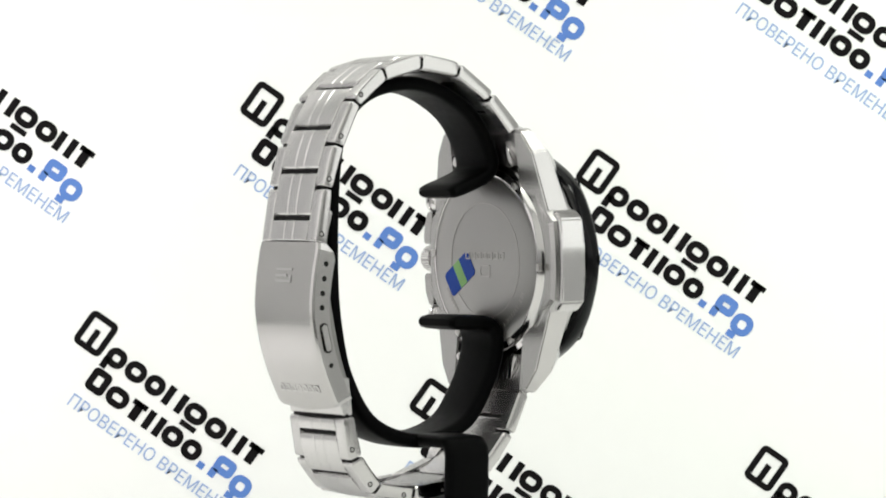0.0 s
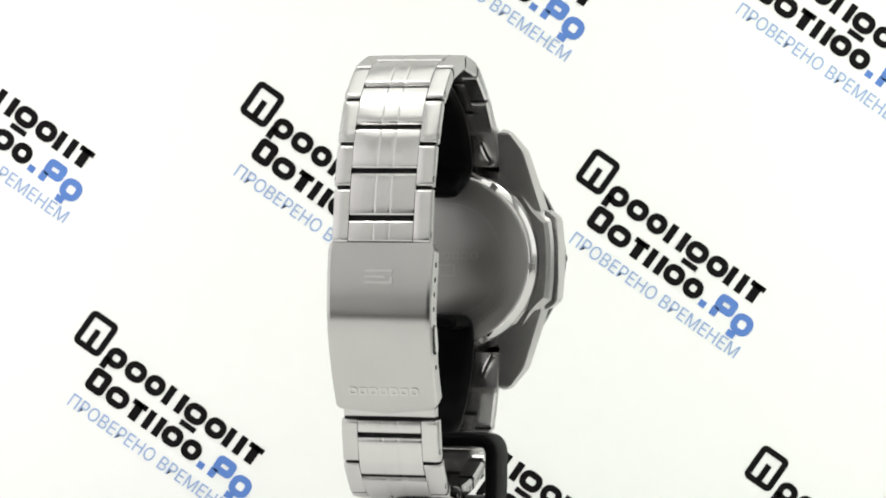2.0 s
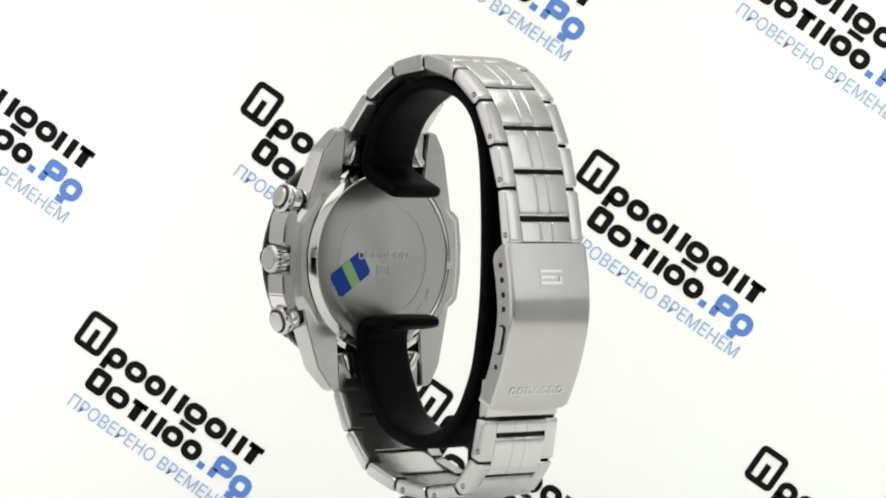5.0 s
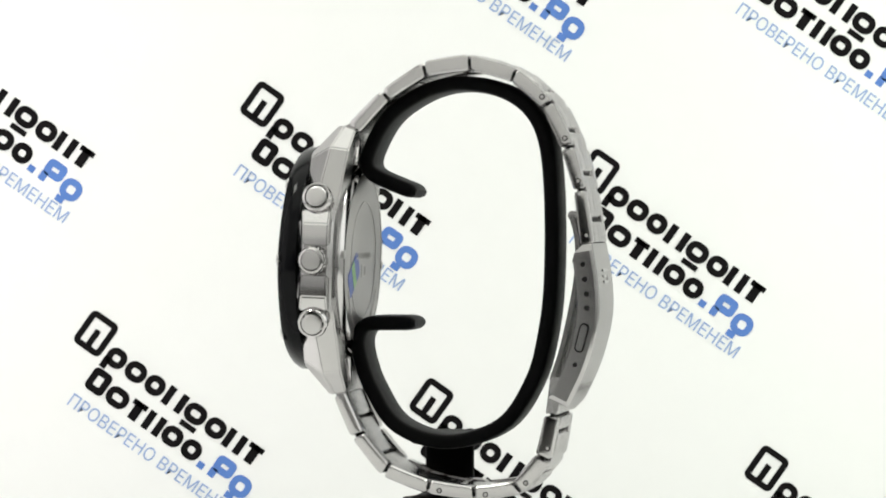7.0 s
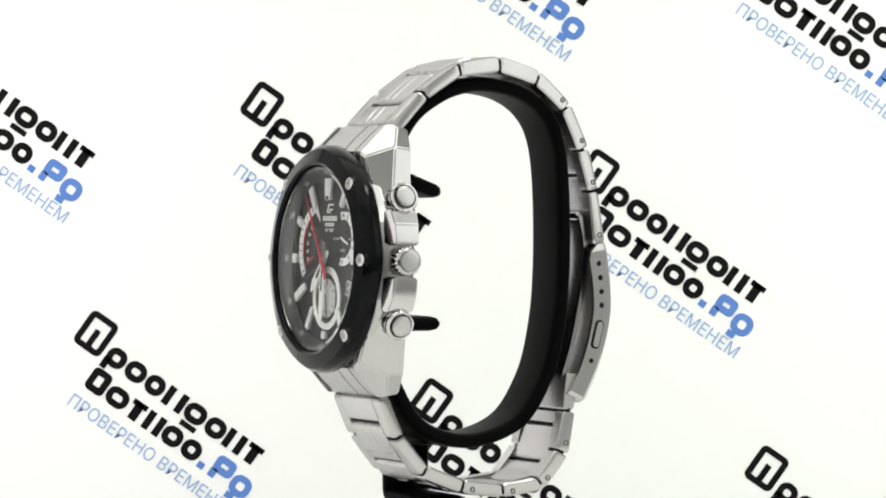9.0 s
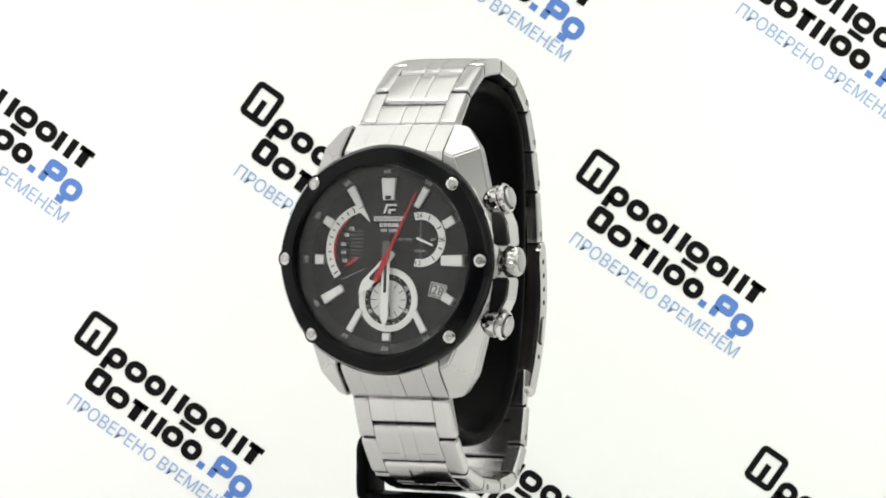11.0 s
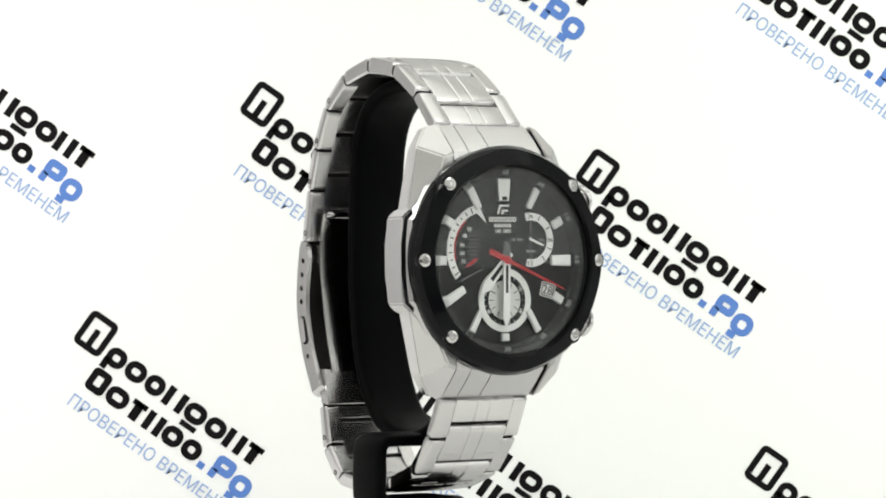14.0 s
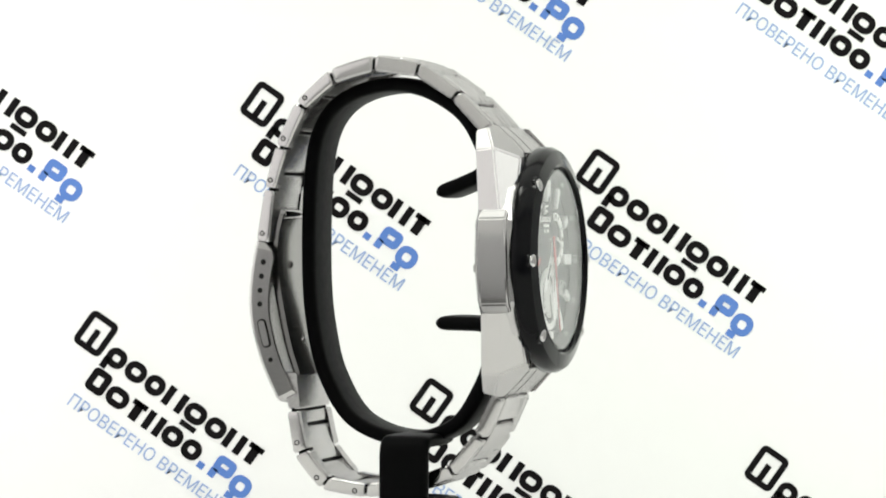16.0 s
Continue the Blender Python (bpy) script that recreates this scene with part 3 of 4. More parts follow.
def pointers():
    # clock angles, clockwise from twelve
    def turn(a):
        return FACE @ Matrix.Rotation(radians(-a), 4, "Z")

    minute = part("minute_pointer", pointer_bm([(-0.55, -3.4), (0.55, -3.4), (0.75, -0.8), (0.8, 0.8), (0.85, 11.0), (0, 13.0), (-0.85, 11.0), (-0.8, 0.8), (-0.75, -0.8)], 9.75, 9.95, turn(181)), LUME, watch, "white minute pointer")
    part("slot", pointer_bm([(-0.28, 0.9), (0.28, 0.9), (0.28, 6.2), (-0.28, 6.2)], 9.93, 9.97, turn(181), 0.01), HOLE, minute)
    part("tail", pointer_bm([(-0.7, -3.6), (0.7, -3.6), (0.85, -0.4), (-0.85, -0.4)], 9.96, 10.0, turn(181), 0.01), FAINT_PRINT, minute)
    hour = part("hour_pointer", pointer_bm([(-0.6, -2.0), (0.6, -2.0), (0.8, 1.0), (1.15, 6.6), (0, 8.9), (-1.15, 6.6), (-0.8, 1.0)], 9.35, 9.55, turn(222)), LUME, watch, "white hour pointer")
    part("slot", pointer_bm([(-0.32, 1.2), (0.32, 1.2), (0.42, 5.0), (-0.42, 5.0)], 9.53, 9.58, turn(222), 0.01), HOLE, hour)
    sub = FACE @ Matrix.Translation((6.6, 3.96, 0)) @ Matrix.Rotation(radians(-112), 4, "Z")
    part("small_pointer", pointer_bm([(-0.25, -0.7), (0.25, -0.7), (0.2, 2.9), (-0.2, 2.9)], 9.0, 9.1, sub, 0.02), LUME, watch, "small white pointer")
    ret = FACE @ Matrix.Translation((-6.6, 0.2, 0)) @ Matrix.Rotation(radians(-238), 4, "Z")
    part("retrograde_pointer", pointer_bm([(-0.25, -0.2), (0.25, -0.2), (0.3, 1.9), (0, 2.9), (-0.3, 1.9)], 9.0, 9.1, ret, 0.02), RED, watch, "small red pointer")
    C = FACE @ Matrix.Translation((0.15, -7.55, 0)) @ Matrix.Rotation(radians(-170), 4, "Z")
    part("small_pointer", pointer_bm([(-0.15, -0.8), (0.15, -0.8), (0.1, 3.2), (-0.1, 3.2)], 9.0, 9.1, C, 0.02), BLACK_PRINT, watch)
    # sweep pointer keeps its own axis for its turning
    sweep = part("second_pointer", pointer_bm([(-0.55, -4.6), (0.55, -4.6), (0.5, -1.0), (0.75, 0.0), (0.3, 1.2), (0.13, 14.3), (-0.13, 14.3), (-0.3, 1.2), (-0.75, 0.0), (-0.5, -1.0)], 10.2 * MM, 10.35 * MM, Matrix.Diagonal((MM, MM, 1, 1)), 0.03), RED, watch, "red sweep second pointer")
    return sweep


SWEEP = pointers()
bm = lathe(bmesh.new(), [(0, 12.2), (17.0, 12.2), (17.4, 12.1), (17.75, 11.9), (17.75, 10.9), (0, 10.9)], FACE, 96)
crystal = fpart("crystal", bm, GLASS, label="clear mineral crystal", smooth=5)
crystal.visible_shadow = False


def crown_and_pushers():
    def side(y, tilt=0.0):
        return FACE @ Matrix.Translation((22.6, y, 4.6)) @ Matrix.Rotation(radians(tilt), 4, "Z") @ Matrix.Rotation(radians(90), 4, "Y")

    m = side(0.0) @ Matrix.Translation((0, 0, -0.45))
    cr = fpart("crown", lathe(bmesh.new(), [(2.0, -1.0), (2.0, 0.2), (2.75, 0.4), (2.8, 0.7), (2.8, 2.7), (2.55, 3.0), (2.45, 3.2), (2.1, 3.4), (1.2, 3.5), (0, 3.55)], m, 144, lambda a, r: r * (1 - 0.085 * (0.5 + 0.5 * math.cos(20 * a))) if r > 2.65 else r), SIDESTEEL, watch, "fluted steel crown", 22)
    part("crown_mark", lathe(bmesh.new(), [(1.75, 3.40), (1.75, 3.56), (1.0, 3.62), (0, 3.64)], m, 32), LUGSTEEL, cr)
    for y, t in ((12.3, 14), (-12.3, -14)):
        m = side(y * 0.985, t) @ Matrix.Translation((0, 0, -4.1)) @ Matrix.Diagonal((1.08, 1.08, 1, 1))
        body = fpart("pusher", lathe(bmesh.new(), [(1.6, -1.5), (1.6, 0.8), (2.35, 0.9), (2.45, 1.2), (2.45, 2.6), (2.3, 2.75), (2.05, 2.8), (2.05, 3.1), (2.5, 3.2), (2.65, 3.4), (2.65, 3.9), (2.45, 4.2), (2.15, 4.25), (2.1, 3.5)], m, 40), POLISH, watch, "round polished chronograph pusher")
        part("pusher_cap", lathe(bmesh.new(), [(1.8, 4.0), (1.8, 4.75), (1.6, 4.95), (1.3, 5.0), (0, 5.0)], m, 40), LUGSTEEL, body)
        for k in range(8):
            part("pusher_slot", box(bmesh.new(), 2.3, 2.52, -0.3, 0.3, 1.3, 2.5, m @ Matrix.Rotation(radians(45 * k), 4, "Z")), ENGRAVED, body)


crown_and_pushers()


def case_back():
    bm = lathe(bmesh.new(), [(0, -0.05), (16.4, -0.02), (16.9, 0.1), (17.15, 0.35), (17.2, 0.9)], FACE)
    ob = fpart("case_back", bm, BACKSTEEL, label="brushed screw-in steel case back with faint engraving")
    B = FACE @ Matrix.Rotation(radians(180), 4, "Y")
    bm = bmesh.new()
    for i in range(7):
        frame_bm(bm, 1.5, 1.5, 0.3, 0.3, 0.03, 0.14, B, -5.7 + 1.9 * i, 0.9)
    part("engraved_bars", bm, ENGRAVED, ob)
    bm = bmesh.new()
    frame_bm(bm, 3.4, 2.4, 0.3, 0.5, 0.03, 0.14, B, 0, -2.1)
    part("engraved_emblem", bm, ENGRAVED, ob)
    bm = bmesh.new()
    for i in range(40):
        a = radians(200 + 3.4 * i + (8 if i % 9 == 0 else 0))
        box(bm, -0.2, 0.2, -0.45, 0.45, 0.03, 0.14, B @ Matrix.Translation((13.9 * math.cos(a), 13.9 * math.sin(a), 0)) @ Matrix.Rotation(a + math.pi / 2, 4, "Z"))
    part("engraved_script", bm, ENGRAVED, ob, "ring of tiny engraved strokes")["kind"] = "stuff"
    part("engraved_circle", ring_bm(bmesh.new(), 11.25, 11.5, 0.03, 0.12, B, 96), ENGRAVED, ob)
    # blue protective film with a pale stripe
    S = B @ Matrix.Translation((-8.5, -2.85, 0.05)) @ Matrix.Rotation(radians(32.6), 4, "Z")
    st = part("film_sticker", prism(bmesh.new(), round_rect(9.4, 5.3, 0.9), 0.0, 0.08, S), BLUE_FOIL, ob, "blue film sticker with a pale stripe")
    part("stripe", prism(bmesh.new(), [(-1.1, -2.65), (1.3, -2.65), (1.3, 2.65), (-1.1, 2.65)], 0.07, 0.1, S), GREEN_FOIL, st, "pale green stripe")


case_back()


# ---------- bracelet ----------
def lean(y):
    """The bracelet drifts a little sideways towards the clasp."""
    return 0.96 - 0.012 * (y + 14)


def chain(outer, inner):
    """Smooth outer and inner edges along link boundaries; s counts links."""
    per = 10
    o, i = spline([(*p, 0) for p in outer], per), spline([(*p, 0) for p in inner], per)

    def at(s):
        k = max(0, min(len(o) - 1.001, s * per))
        j, f = int(k), k - int(k)
        a, b = o[j].lerp(o[j + 1], f), i[j].lerp(i[j + 1], f)
        return a, b
    return at


def link_block(bm, at, s0, s1, x0, x1, rise=0.0, sink=0.0, straight=0.75, n=6, soft=0.28, tight0=1.0, tight1=1.0):
    """A solid along the chain from s0 to s1, across from x0 to x1, with rolled ends and rounded edges; tight0, tight1 lessen the rounding of either side."""
    a0, b0 = at(s0)
    a1, b1 = at(s1)
    rings = []
    ends = ((0.0, 0.9), (0.02, 0.42), (0.05, 0.12), (0.09, 0.0))
    stops = list(ends) + [(0.09 + 0.82 * k / n, 0.0) for k in range(1, n)] + [(1 - f, d) for f, d in reversed(ends)]
    for f, fall in stops:
        a, b = at(s0 + (s1 - s0) * f)
        a = a.lerp(a0.lerp(a1, f), straight)
        b = b.lerp(b0.lerp(b1, f), straight)
        d = (a - b).normalized()
        drop = soft * fall
        a = a + d * (rise - drop)
        b = b + d * (sink + drop * 0.5)
        c = lean((a.x + b.x) / 2)
        h = (a - b).length
        e = min(soft, (x1 - x0) * 0.25)
        e0, e1 = e * tight0, e * tight1
        prof = [(x0 + e0 * 0.6, b), (x0, b + d * min(e0 * 0.7, h * 0.25)), (x0, a - d * min(e0, h * 0.3)), (x0 + e0 * 0.35, a - d * e0 * 0.3), (x0 + e0, a),
                (x1 - e1, a), (x1 - e1 * 0.35, a - d * e1 * 0.3), (x1, a - d * min(e1, h * 0.3)), (x1, b + d * min(e1 * 0.7, h * 0.25)), (x1 - e1 * 0.6, b)]
        rings.append([bm.verts.new(UP @ Vector((c + x, q.x, q.y))) for x, q in prof])
    m = len(rings[0])
    for r, q in zip(rings, rings[1:]):
        for i in range(m):
            bm.faces.new((r[i], r[(i + 1) % m], q[(i + 1) % m], q[i]))
    bm.faces.new(rings[0][::-1])
    bm.faces.new(rings[-1])
    return bm


def middle_piece(bm, at, s0, s1, c, strip):
    """The broad middle of a link: a shallow raised band along it, softly stepped, and rolled ends."""
    a0, b0 = at(s0)
    a1, b1 = at(s1)
    ends = ((0.0, 0.75), (0.025, 0.32), (0.06, 0.1), (0.11, 0.0))
    stops = list(ends) + [(0.11 + 0.78 * k / 6, 0.0) for k in range(1, 6)] + [(1 - f, d) for f, d in reversed(ends)]
    rings = []
    for f, drop in stops:
        a, b = at(s0 + (s1 - s0) * f)
        a, b = a.lerp(a0.lerp(a1, f), 0.35), b.lerp(b0.lerp(b1, f), 0.35)
        d = (a - b).normalized()
        mid = lean((a.x + b.x) / 2)
        swell = 0.1 - drop + 0.5 * f * (1 - f)
        across = ((-c, -1.0), (-c, -0.25), (-c + 0.12, -0.06), (-c + 0.35, 0.0), (-strip - 0.3, 0.0), (-strip - 0.02, -0.12), (-strip + 0.08, -0.12), (-strip + 0.4, 0.02), (strip - 0.4, 0.02), (strip - 0.08, -0.12), (strip + 0.02, -0.12), (strip + 0.3, 0.0), (c - 0.35, 0.0), (c - 0.12, -0.06), (c, -0.25), (c, -1.0))
        row = [(-c, b + d * (0.3 + drop * 0.4))] + [(x, a + d * (swell - 0.12 + h)) for x, h in across] + [(c, b + d * (0.3 + drop * 0.4))]
        rings.append([bm.verts.new(UP @ Vector((mid + x, q.x, q.y))) for x, q in row])
    m = len(rings[0])
    for r, q in zip(rings, rings[1:]):
        for i in range(m):
            bm.faces.new((r[i], r[(i + 1) % m], q[(i + 1) % m], q[i]))
    bm.faces.new(rings[0][::-1])
    bm.faces.new(rings[-1])
    return bm


def pin_hole(parent, at, s, x, f=0.42):
    a, b = at(s)
    c = a.lerp(b, f)
    sx = 1 if x > 0 else -1
    m = UP @ Matrix.Translation((lean(c.x) + x, c.x, c.y)) @ Matrix.Rotation(radians(90 * sx), 4, "Y")
    part("pin_rim", ring_bm(bmesh.new(), 0.36, 0.54, -0.2, 0.03, m, 16), HOLE, parent)
    part("pin", lathe(bmesh.new(), [(0, 0.08), (0.2, 0.07), (0.36, 0.0), (0.36, -0.2)], m, 16), ENGRAVED, parent)


def bracelet(at, links, half0, half1, pins, pin_at=0.8):
    total = len(links)
    for k, (s0, s1) in enumerate(links):
        s1 = s1 + (0.2 if k == total - 1 and pin_at > 0.5 else 0.0)
        hw = half0 + (half1 - half0) * k / max(1, total - 1)
        edge = hw * 0.335
        bm = bmesh.new()
        link_block(bm, at, s0 + 0.035, s1 - 0.035, hw - edge, hw, n=8, soft=0.5, tight0=0.3)
        link = polished_flanks(fpart("bracelet_link", bm, STEEL, label="brushed steel bracelet link", smooth=30))
        polished_flanks(part("side_block", link_block(bmesh.new(), at, s0 + 0.035, s1 - 0.035, -hw, -hw + edge, n=8, soft=0.5, tight1=0.3), STEEL, link, smooth=30))
        # middle pieces sit half a link further on
        c = hw - edge - 0.03
        gap = 0.078 if (k >= 3 if pin_at > 0.5 else k >= 3) else 0.07
        q0, q1 = s0 + 0.66, s1 + 0.66 - gap
        if k == total - 1:
            q1 = s1 - 0.04
        part("middle_block", middle_piece(bmesh.new(), at, q0, q1, c, 1.55), STEEL, link, smooth=20)
        for qa in ((q1 - 0.24,) if pin_at < 0.5 and k < 4 else ()):
            for sx in (-1, 1):
                xa, xb = sorted((sx * 2.4, sx * (c - 0.6)))
                part("groove", link_block(bmesh.new(), at, qa, qa + 0.02, xa, xb, 0.02, 0.9, 0.2, 1, soft=0.01), ENGRAVED, link)
        if k == 0:
            part("middle_block", middle_piece(bmesh.new(), at, s0 - 0.02, q0 - gap, c, 1.55), STEEL, link, smooth=20)
        # black core in the joints stands in for the shade between links
        part("gap_shade_core", link_block(bmesh.new(), at, s0 - 0.06, s1 + 0.06, -hw + 0.4, hw - 0.4, -0.8, 1.0, 0.35, 8), HOLE, link)
        if k in pins:
            for sx in (-1, 1):
                pin_hole(link, at, s0 + (s1 - s0) * pin_at, sx * hw)


TOP = chain([(-14.90, 18.40), (-8.20, 25.10), (0.00, 30.60), (9.10, 32.05), (18.30, 29.35), (25.30, 23.10), (29.50, 14.50), (31.70, 6.20), (33.20, -2.90), (34.10, -10.00)],
            [(-12.50, 16.80), (-6.50, 23.30), (0.70, 27.80), (9.30, 28.90), (17.30, 26.60), (23.30, 21.60), (27.00, 13.80), (29.50, 5.80), (30.60, -3.20), (31.30, -10.00)])
bracelet(TOP, [(i, i + 1) for i in range(8)], 10.1, 9.6, (4, 5, 6, 7))
LOW = chain([(-17.3, -34.1), (-13.6, -42.2), (-7.5, -49.5), (1.3, -52.8), (10.6, -53.9), (19.8, -52.5), (25.3, -46.1), (26.9, -37.4), (28.2, -30.0)],
            [(-15.1, -33.0), (-11.3, -41.1), (-6.1, -47.1), (1.8, -50.1), (10.3, -51.2), (17.9, -50.1), (22.3, -44.8), (24.1, -37.2), (25.0, -30.0)])
bracelet(LOW, [(i, i + 1) for i in range(7)], 10.1, 9.5, (3, 4, 5, 6), 0.25)
bm = link_block(bmesh.new(), LOW, 7.03, 8.4, -9.0, 9.0, -0.2, 0.1, 0.8, 4)
fpart("clasp_end_link", bm, STEEL, label="short steel link under the clasp", smooth=12)


def end_links():
    # solid pieces that fill the gap between lugs and bezel
    for sy in (1, -1):
        bm = bmesh.new()
        for x0, x1, d in ((-10.2, -6.75, 0.0), (-6.65, -1.65, 0.12), (-1.55, 1.55, 0.25), (1.65, 6.65, 0.12), (6.75, 10.2, 0.0)):
            pts = [(18.5, 1.2), (18.5, 7.9 + d), (20.8, 7.6 + d), (23.4, 5.2 + d), (26.0, 2.4 + d), (26.4, 1.5), (25.4, 0.4), (21, 0.6)]
            lo = [bm.verts.new(FACE @ Vector((x0, y * sy, h))) for y, h in pts]
            hi = [bm.verts.new(FACE @ Vector((x1, y * sy, h))) for y, h in pts]
            for i in range(len(pts)):
                j = (i + 1) % len(pts)
                bm.faces.new((lo[i], lo[j], hi[j], hi[i]))
            bm.faces.new(lo)
            bm.faces.new(hi)
        fpart("end_link", bm, STEEL, label="curved steel end link against the case", smooth=12)


end_links()


def clasp():
    curve = spline([(33.2, -4.2, 0), (34.4, -11.8, 0), (34.5, -18.9, 0), (32.3, -27.8, 0), (28.35, -36.4, 0)], 6)
    n = len(curve)
    hw = 10.4

    def cross(k, p):
        q = curve[min(k + 1, n - 1)] - curve[max(k - 1, 0)]
        out = Vector((-q.y, q.x, 0)).normalized()
        if out.x < 0:
            out = -out
        return out

    bm = bmesh.new()
    rings = []
    for k, p in enumerate(curve):
        out = cross(k, p)
        c = lean(p.x)
        w = hw - (0.35 if k in (0, n - 1) else 0.0) - 0.45 * k / n
        dep = (4.3 - 0.5 * k / n) * (0.45 if k == 0 else (0.85 if k == 1 else 1.0))
        prof = [(-w, -dep), (-w, -0.7), (-w + 0.2, -0.2), (-w + 0.8, 0.0), (0, 0.12), (w - 0.8, 0.0), (w - 0.2, -0.2), (w, -0.7), (w, -dep), (w - 0.9, -dep), (w - 0.9, -1.3), (-w + 0.9, -1.3), (-w + 0.9, -dep)]
        rings.append([bm.verts.new(UP @ Vector((c + x, p.x + out.x * h, p.y + out.y * h + (0.9 * (x / w) ** 2 if k == n - 1 else 0)))) for x, h in prof])
    m = len(rings[0])
    for r, q in zip(rings, rings[1:]):
        for i in range(m):
            bm.faces.new((r[i], r[(i + 1) % m], q[(i + 1) % m], q[i]))
    bm.faces.new(rings[0][::-1])
    bm.faces.new(rings[-1])
    ob = fpart("clasp_cover", bm, CLASPSTEEL, label="brushed steel folding clasp cover with stamped marks", smooth=12)
    polished_flanks(ob)
    # adjustment holes, push buttons
    for sx in (-1, 1):
        for z, r in ((-7.9, 0.42), (-10.8, 0.42), (-13.7, 0.42), (-16.6, 0.42), (-28.3, 0.36)):
            k = min(range(n), key=lambda i: abs(curve[i].y - z))
            p = curve[k] + Vector((0, z - curve[k].y, 0))
            o = cross(k, p)
            w = hw - 0.45 * k / n
            mm = UP @ Matrix.Translation((lean(p.x) + sx * w, p.x - o.x * 2.4, p.y - o.y * 2.4)) @ Matrix.Rotation(radians(90 * sx), 4, "Y")
            # black disc painted for the shade inside the hole
            part("hole", lathe(bmesh.new(), [(0, 0.03), (r, 0.03), (r + 0.12, 0.01), (r + 0.12, -0.2)], mm, 16), HOLE, ob, "small dark adjustment hole")
        mm = UP @ Matrix.Translation((lean(33) + sx * 10.05, 31.35, -22.3)) @ Matrix.Rotation(radians(-14), 4, "X")
        mm = mm @ Matrix.Rotation(radians(90), 4, "Y")
        part("button_slot", prism(bmesh.new(), round_rect(5.8, 1.9, 0.9), -0.12, 0.12, mm @ Matrix.Translation((0, 0, 0.05 * sx))), HOLE, ob)
        bm = prism(bmesh.new(), round_rect(5.1, 1.3, 0.6), -0.5, 0.5, mm)
        bmesh.ops.bevel(bm, geom=[e for e in bm.edges if e.calc_face_angle(0) > 1.0], offset=0.2 * MM, segments=2, affect="EDGES")
        part("push_button", bm, POLISH, ob, "rounded polished push button")
    # stamped marks as plain shapes
    def stamp(z):
        k = min(range(n), key=lambda i: abs(curve[i].y - z))
        p = curve[k]
        o = cross(k, p)
        rot = Matrix((Vector((-1, 0, 0)), Vector((0, -o.y, o.x)), Vector((0, o.x, o.y)))).transposed().to_4x4()
        return UP @ Matrix.Translation((lean(p.x), p.x, p.y)) @ rot
    bm = bmesh.new()
    for x0, x1, y0, y1 in ((-2.2, 2.2, 0.75, 1.2), (-2.2, 1.0, -0.25, 0.2), (-2.2, 2.2, -1.2, -0.75), (1.75, 2.2, -0.75, 0.0)):
        box(bm, x0 * 1.25, x1 * 1.25, y0 * 1.15, y1 * 1.15, 0.05, 0.2, stamp(-10.2))
    part("stamped_emblem", bm, POLISH, ob)
    bm = bmesh.new()
    for i in range(7):
        frame_bm(bm, 1.6, 1.6, 0.38, 0.4, 0.02, 0.18, stamp(-32.4), -6.0 + 2.0 * i, 0)
    part("stamped_bars", bm, STEEL, ob)
    # folded inner blades and their pivot
    for off, w in ((0.0, 7.6), (1.4, 5.0)):
        bm = bmesh.new()
        rings = []
        pts = spline([(28.3 + off, 1.2, 0), (29.5 + off, -4.0, 0), (29.3 + off, -11.0, 0), (28.0 + off, -18.5, 0), (26.5 + off, -25.0, 0), (24.7 + off, -30.5, 0)], 5)
        for k, p in enumerate(pts):
            c = lean(p.x)
            rings.append([bm.verts.new(UP @ Vector((c + x, p.x + h, p.y))) for x, h in ((-w, 0), (w, 0), (w, 0.9), (-w, 0.9))])
        for r, q in zip(rings, rings[1:]):
            for i in range(4):
                bm.faces.new((r[i], r[(i + 1) % 4], q[(i + 1) % 4], q[i]))
        bm.faces.new(rings[0][::-1])
        bm.faces.new(rings[-1])
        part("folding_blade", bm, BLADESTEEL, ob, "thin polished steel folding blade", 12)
    for y, z, a in ((29.35, -9.0, -86), (26.75, -24.0, -76)):
        mm = UP @ Matrix.Translation((lean(28), y, z)) @ Matrix.Rotation(radians(a), 4, "X")
        part("rivet", lathe(bmesh.new(), [(0, -0.35), (0.5, -0.3), (0.75, -0.1), (0.75, 0.6)], mm, 20), POLISH, ob)
    mm = UP @ Matrix.Translation((lean(29), 28.9, 1.1)) @ Matrix.Rotation(radians(90), 4, "Y")
    part("hinge_pin", lathe(bmesh.new(), [(0, -7.0), (0.9, -7.0), (0.95, -6.7), (0.95, 6.7), (0.9, 7.0), (0, 7.0)], mm, 20), POLISH, ob)


clasp()

# ---------- display stand and turntable ----------
stand = thing("watch_stand", "matt black bent plastic display stand holding the watch by its bracelet", "stand")


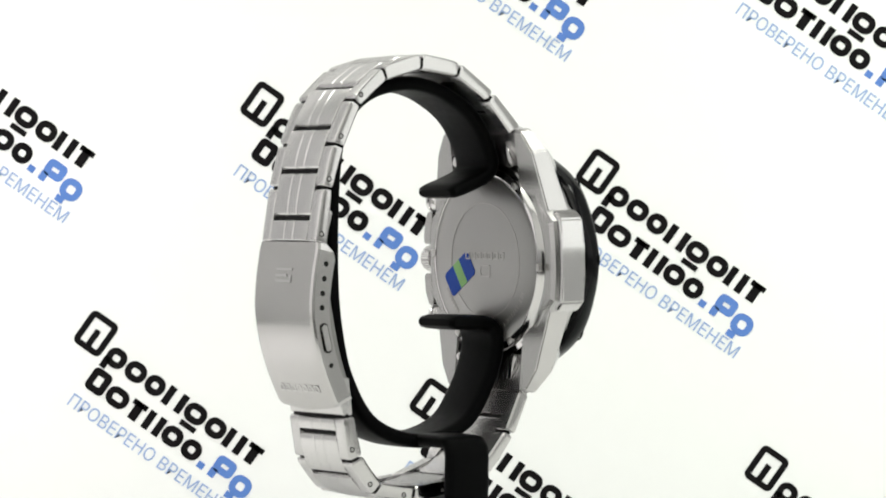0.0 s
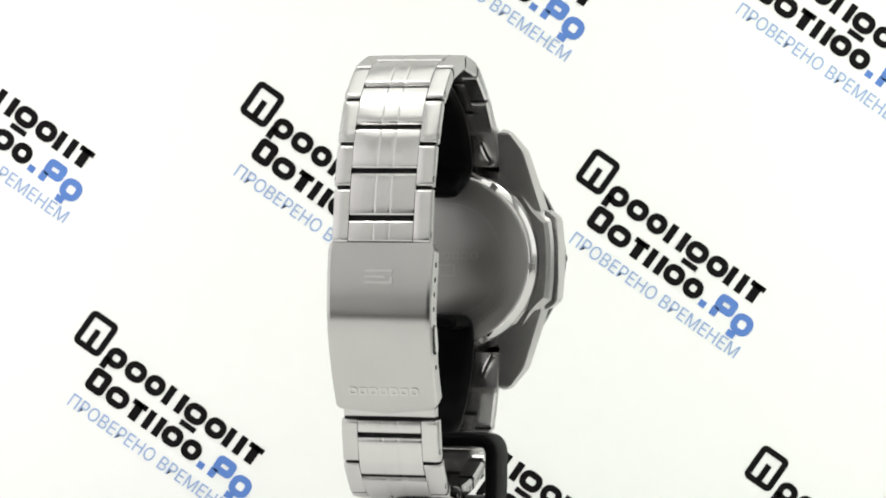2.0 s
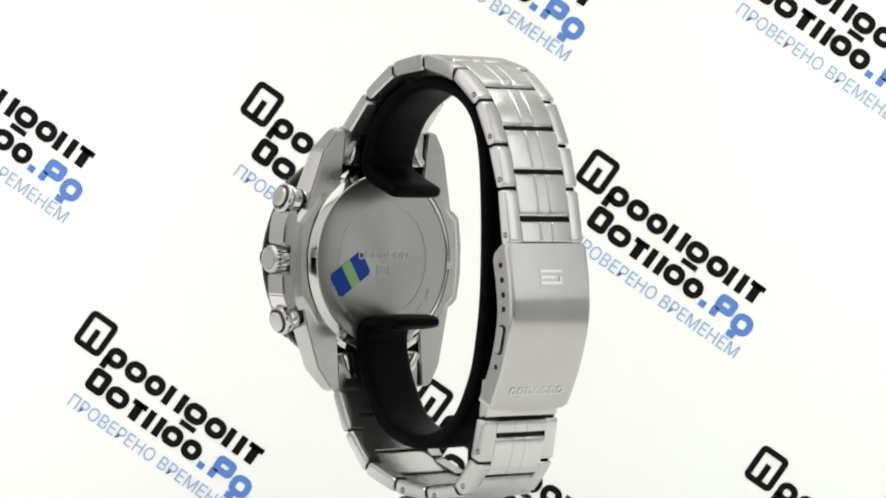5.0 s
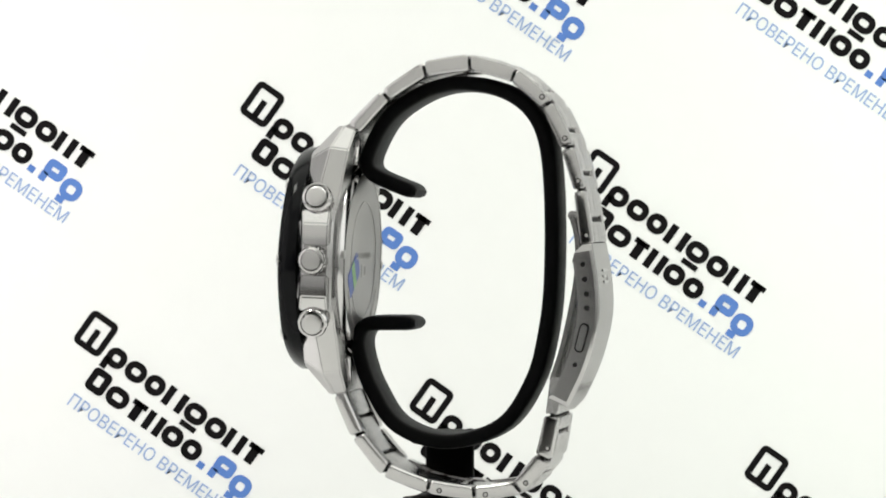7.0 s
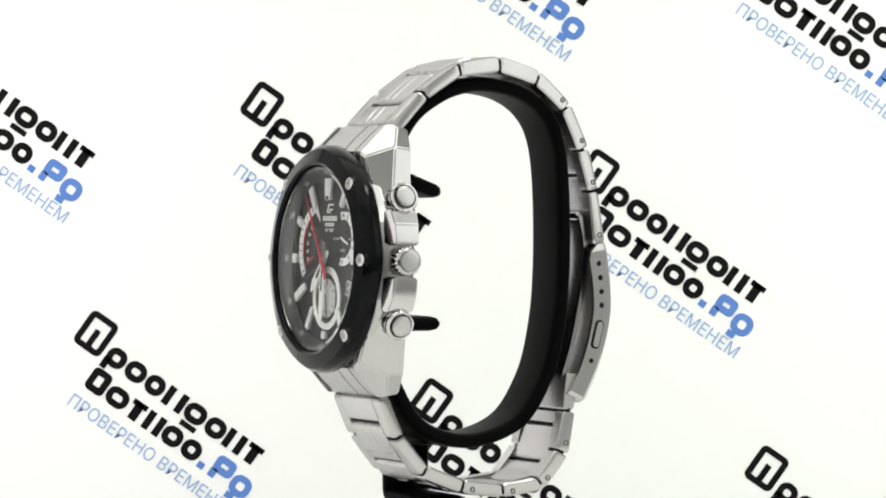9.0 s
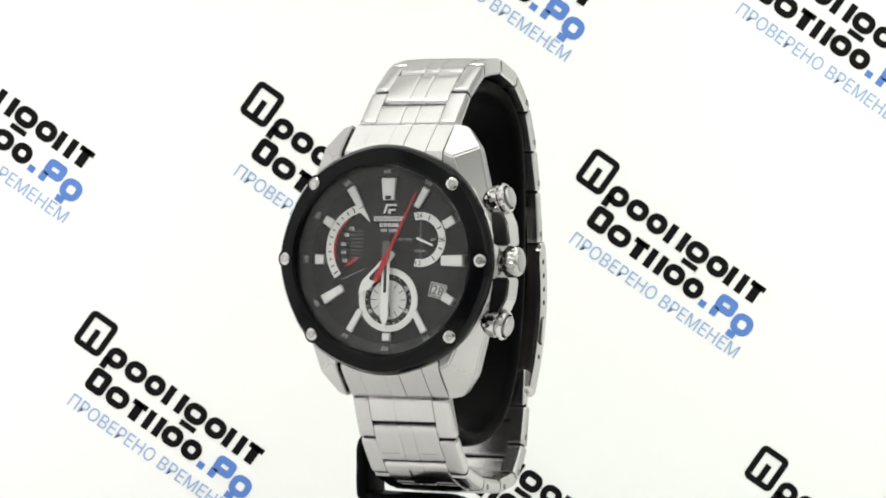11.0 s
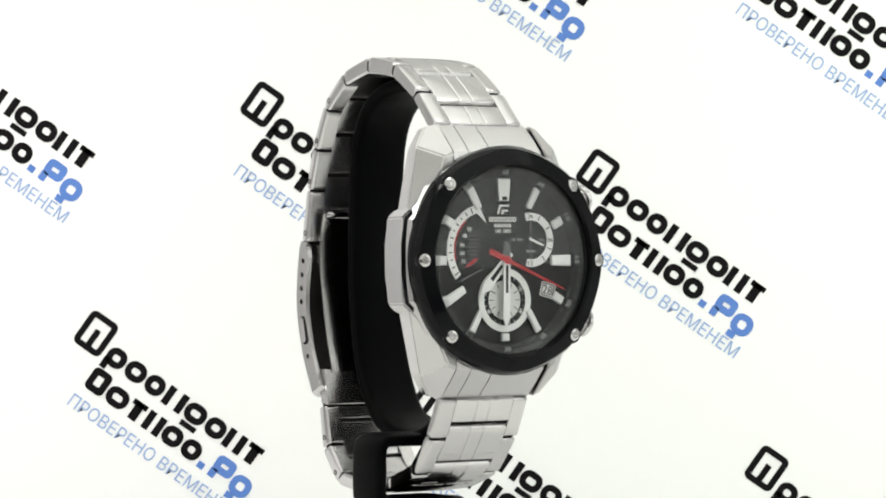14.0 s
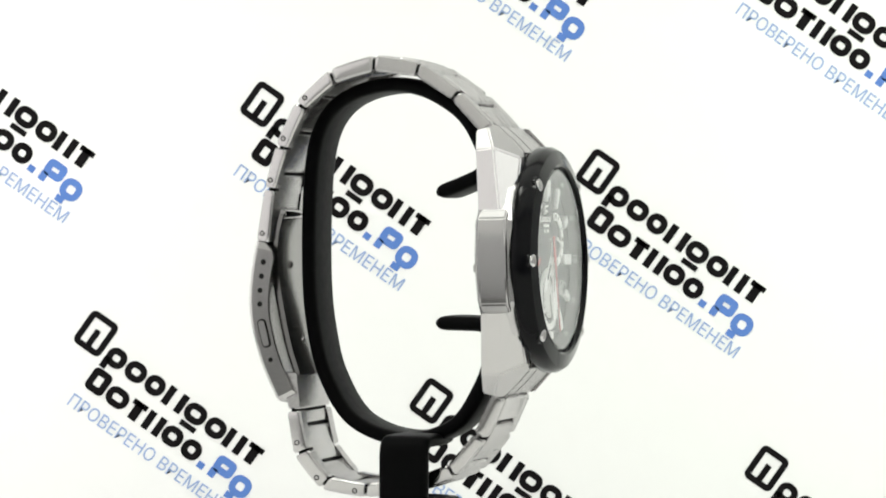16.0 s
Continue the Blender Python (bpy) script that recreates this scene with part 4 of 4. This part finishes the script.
def strip(path, x0, x1, thick, name, parent, axis="x"):
    """A flat bar of rounded section bent along a path of (depth, height)."""
    p = spline([(*q, 0) for q in path], 7)
    n = len(p)
    bm = bmesh.new()
    rings = []
    hw, ht = (x1 - x0) / 2, thick / 2
    cx = (x0 + x1) / 2
    for k in range(n):
        t = (p[min(k + 1, n - 1)] - p[max(k - 1, 0)]).normalized()
        o = Vector((-t.y, t.x, 0))
        end = min(k, n - 1 - k)
        sc = 0.45 if end == 0 else (0.82 if end == 1 else (0.95 if end == 2 else 1.0))
        ring = []
        skew = 0.045 * (p[k].x + 13) if axis == "x" else 0.0
        for i in range(20):
            a = 2 * math.pi * i / 20
            ca, sa = math.cos(a), math.sin(a)
            u = hw * (0.86 if end == 0 else 1) * math.copysign(abs(ca) ** 0.28, ca)
            v = ht * sc * math.copysign(abs(sa) ** 0.75, sa)
            q = p[k] + o * v
            ring.append(bm.verts.new(UP @ (Vector((cx + skew + u, q.x, q.y)) if axis == "x" else Vector((q.x, cx + u, q.y)))))
        rings.append(ring)
    for r, q in zip(rings, rings[1:]):
        for i in range(20):
            bm.faces.new((r[i], r[(i + 1) % 20], q[(i + 1) % 20], q[i]))
    bm.faces.new(rings[0][::-1])
    bm.faces.new(rings[-1])
    return part(name, bm, RUBBER, parent)


strip([(-1.9, 5.3), (-6.5, 7.0), (-10.6, 8.9), (-11.9, 11.2), (-10.9, 14.6), (-8.3, 19.2), (-4.6, 22.6), (1.2, 25.6), (7.7, 26.6), (15.2, 25.1), (20.6, 21.4), (23.6, 15.4), (24.8, 5.0), (24.9, -10.2),
       (23.9, -20.8), (21.3, -30.7), (15.2, -39.5), (4.4, -42.9), (-5.5, -40.0), (-10.8, -32.7), (-13.2, -26.1), (-13.2, -22.3), (-11.4, -20.3), (-7.0, -20.0), (-1.9, -20.0)], -4.8, 7.6, 3.0, "holding_loop", stand)
strip([(4.0, -42.6), (-3.0, -42.7), (-10.6, -42.7), (-12.8, -43.2), (-13.6, -45.0), (-13.6, -48.0), (-13.6, -52.0), (-13.2, -54.3), (-11.0, -54.9), (-4.0, -55.0), (5.0, -55.0)], -3.7, 6.1, 2.6, "bracket", stand, "y")
bm = lathe(bmesh.new(), [(0, -54.2), (5.6, -54.2), (6.3, -54.7), (6.5, -55.6), (6.5, -65.6), (6.9, -66.4), (0, -66.4)], UP @ Matrix.Translation((1.0, 0.5, 0)), 48)
part("foot", bm, RUBBER, stand, "round black foot")

bm = lathe(bmesh.new(), [(0, -66.4), (42.5, -66.4), (43.4, -67.0), (43.4, -72), (42, -73), (0, -73)], UP, 96)
platter = tagged(part("turntable", bm, PLATTER), "white round plastic turntable plate on its base", "turntable")
bm = lathe(bmesh.new(), [(0, -73.1), (36, -73.1), (38, -75), (38, -79.6), (36, -80), (0, -80)], UP, 96)
base = tagged(part("plinth", bm, PLATTER), "low white round plastic plinth on the table", "plinth")

# the turn of stand and watch, seconds and degrees
TURN = ((0.0, -234.7), (0.5, -224.6), (1.0, -214.7), (1.5, -205.1), (2.0, -196.3), (2.5, -187.0), (3.0, -177.0), (3.5, -166.8), (4.0, -157.1), (4.5, -147.7), (5.25, -133.5), (6.0, -119.0), (6.5, -109.6), (7.0, -101.1), (7.5, -92.1), (8.0, -82.4), (8.5, -72.6), (9.0, -63.0), (9.5, -53.3), (10.25, -38.6), (11.0, -23.9), (11.5, -14.3), (12.0, -5.2), (12.5, 4.4), (13.0, 14.6), (13.5, 24.8), (14.0, 34.4), (14.5, 43.4), (15.0, 52.7), (15.5, 62.7), (16.0, 72.8))


def motions():
    for ob in (watch, stand, platter):
        walk(ob, [(t, pose(0, 0, 0, 0, 0, a)) for t, a in TURN])
    loc = FACE.to_translation()
    axis = (FACE.to_3x3() * (1 / MM)).to_4x4()
    rows = []
    for k in range(33):
        t = 0.5 * k
        clock = 46 + 29.0 * (t - 11.7)
        rows.append((t, Matrix.Translation(loc) @ axis @ Matrix.Rotation(radians(-clock), 4, "Z")))
    walk(SWEEP, rows)


motions()
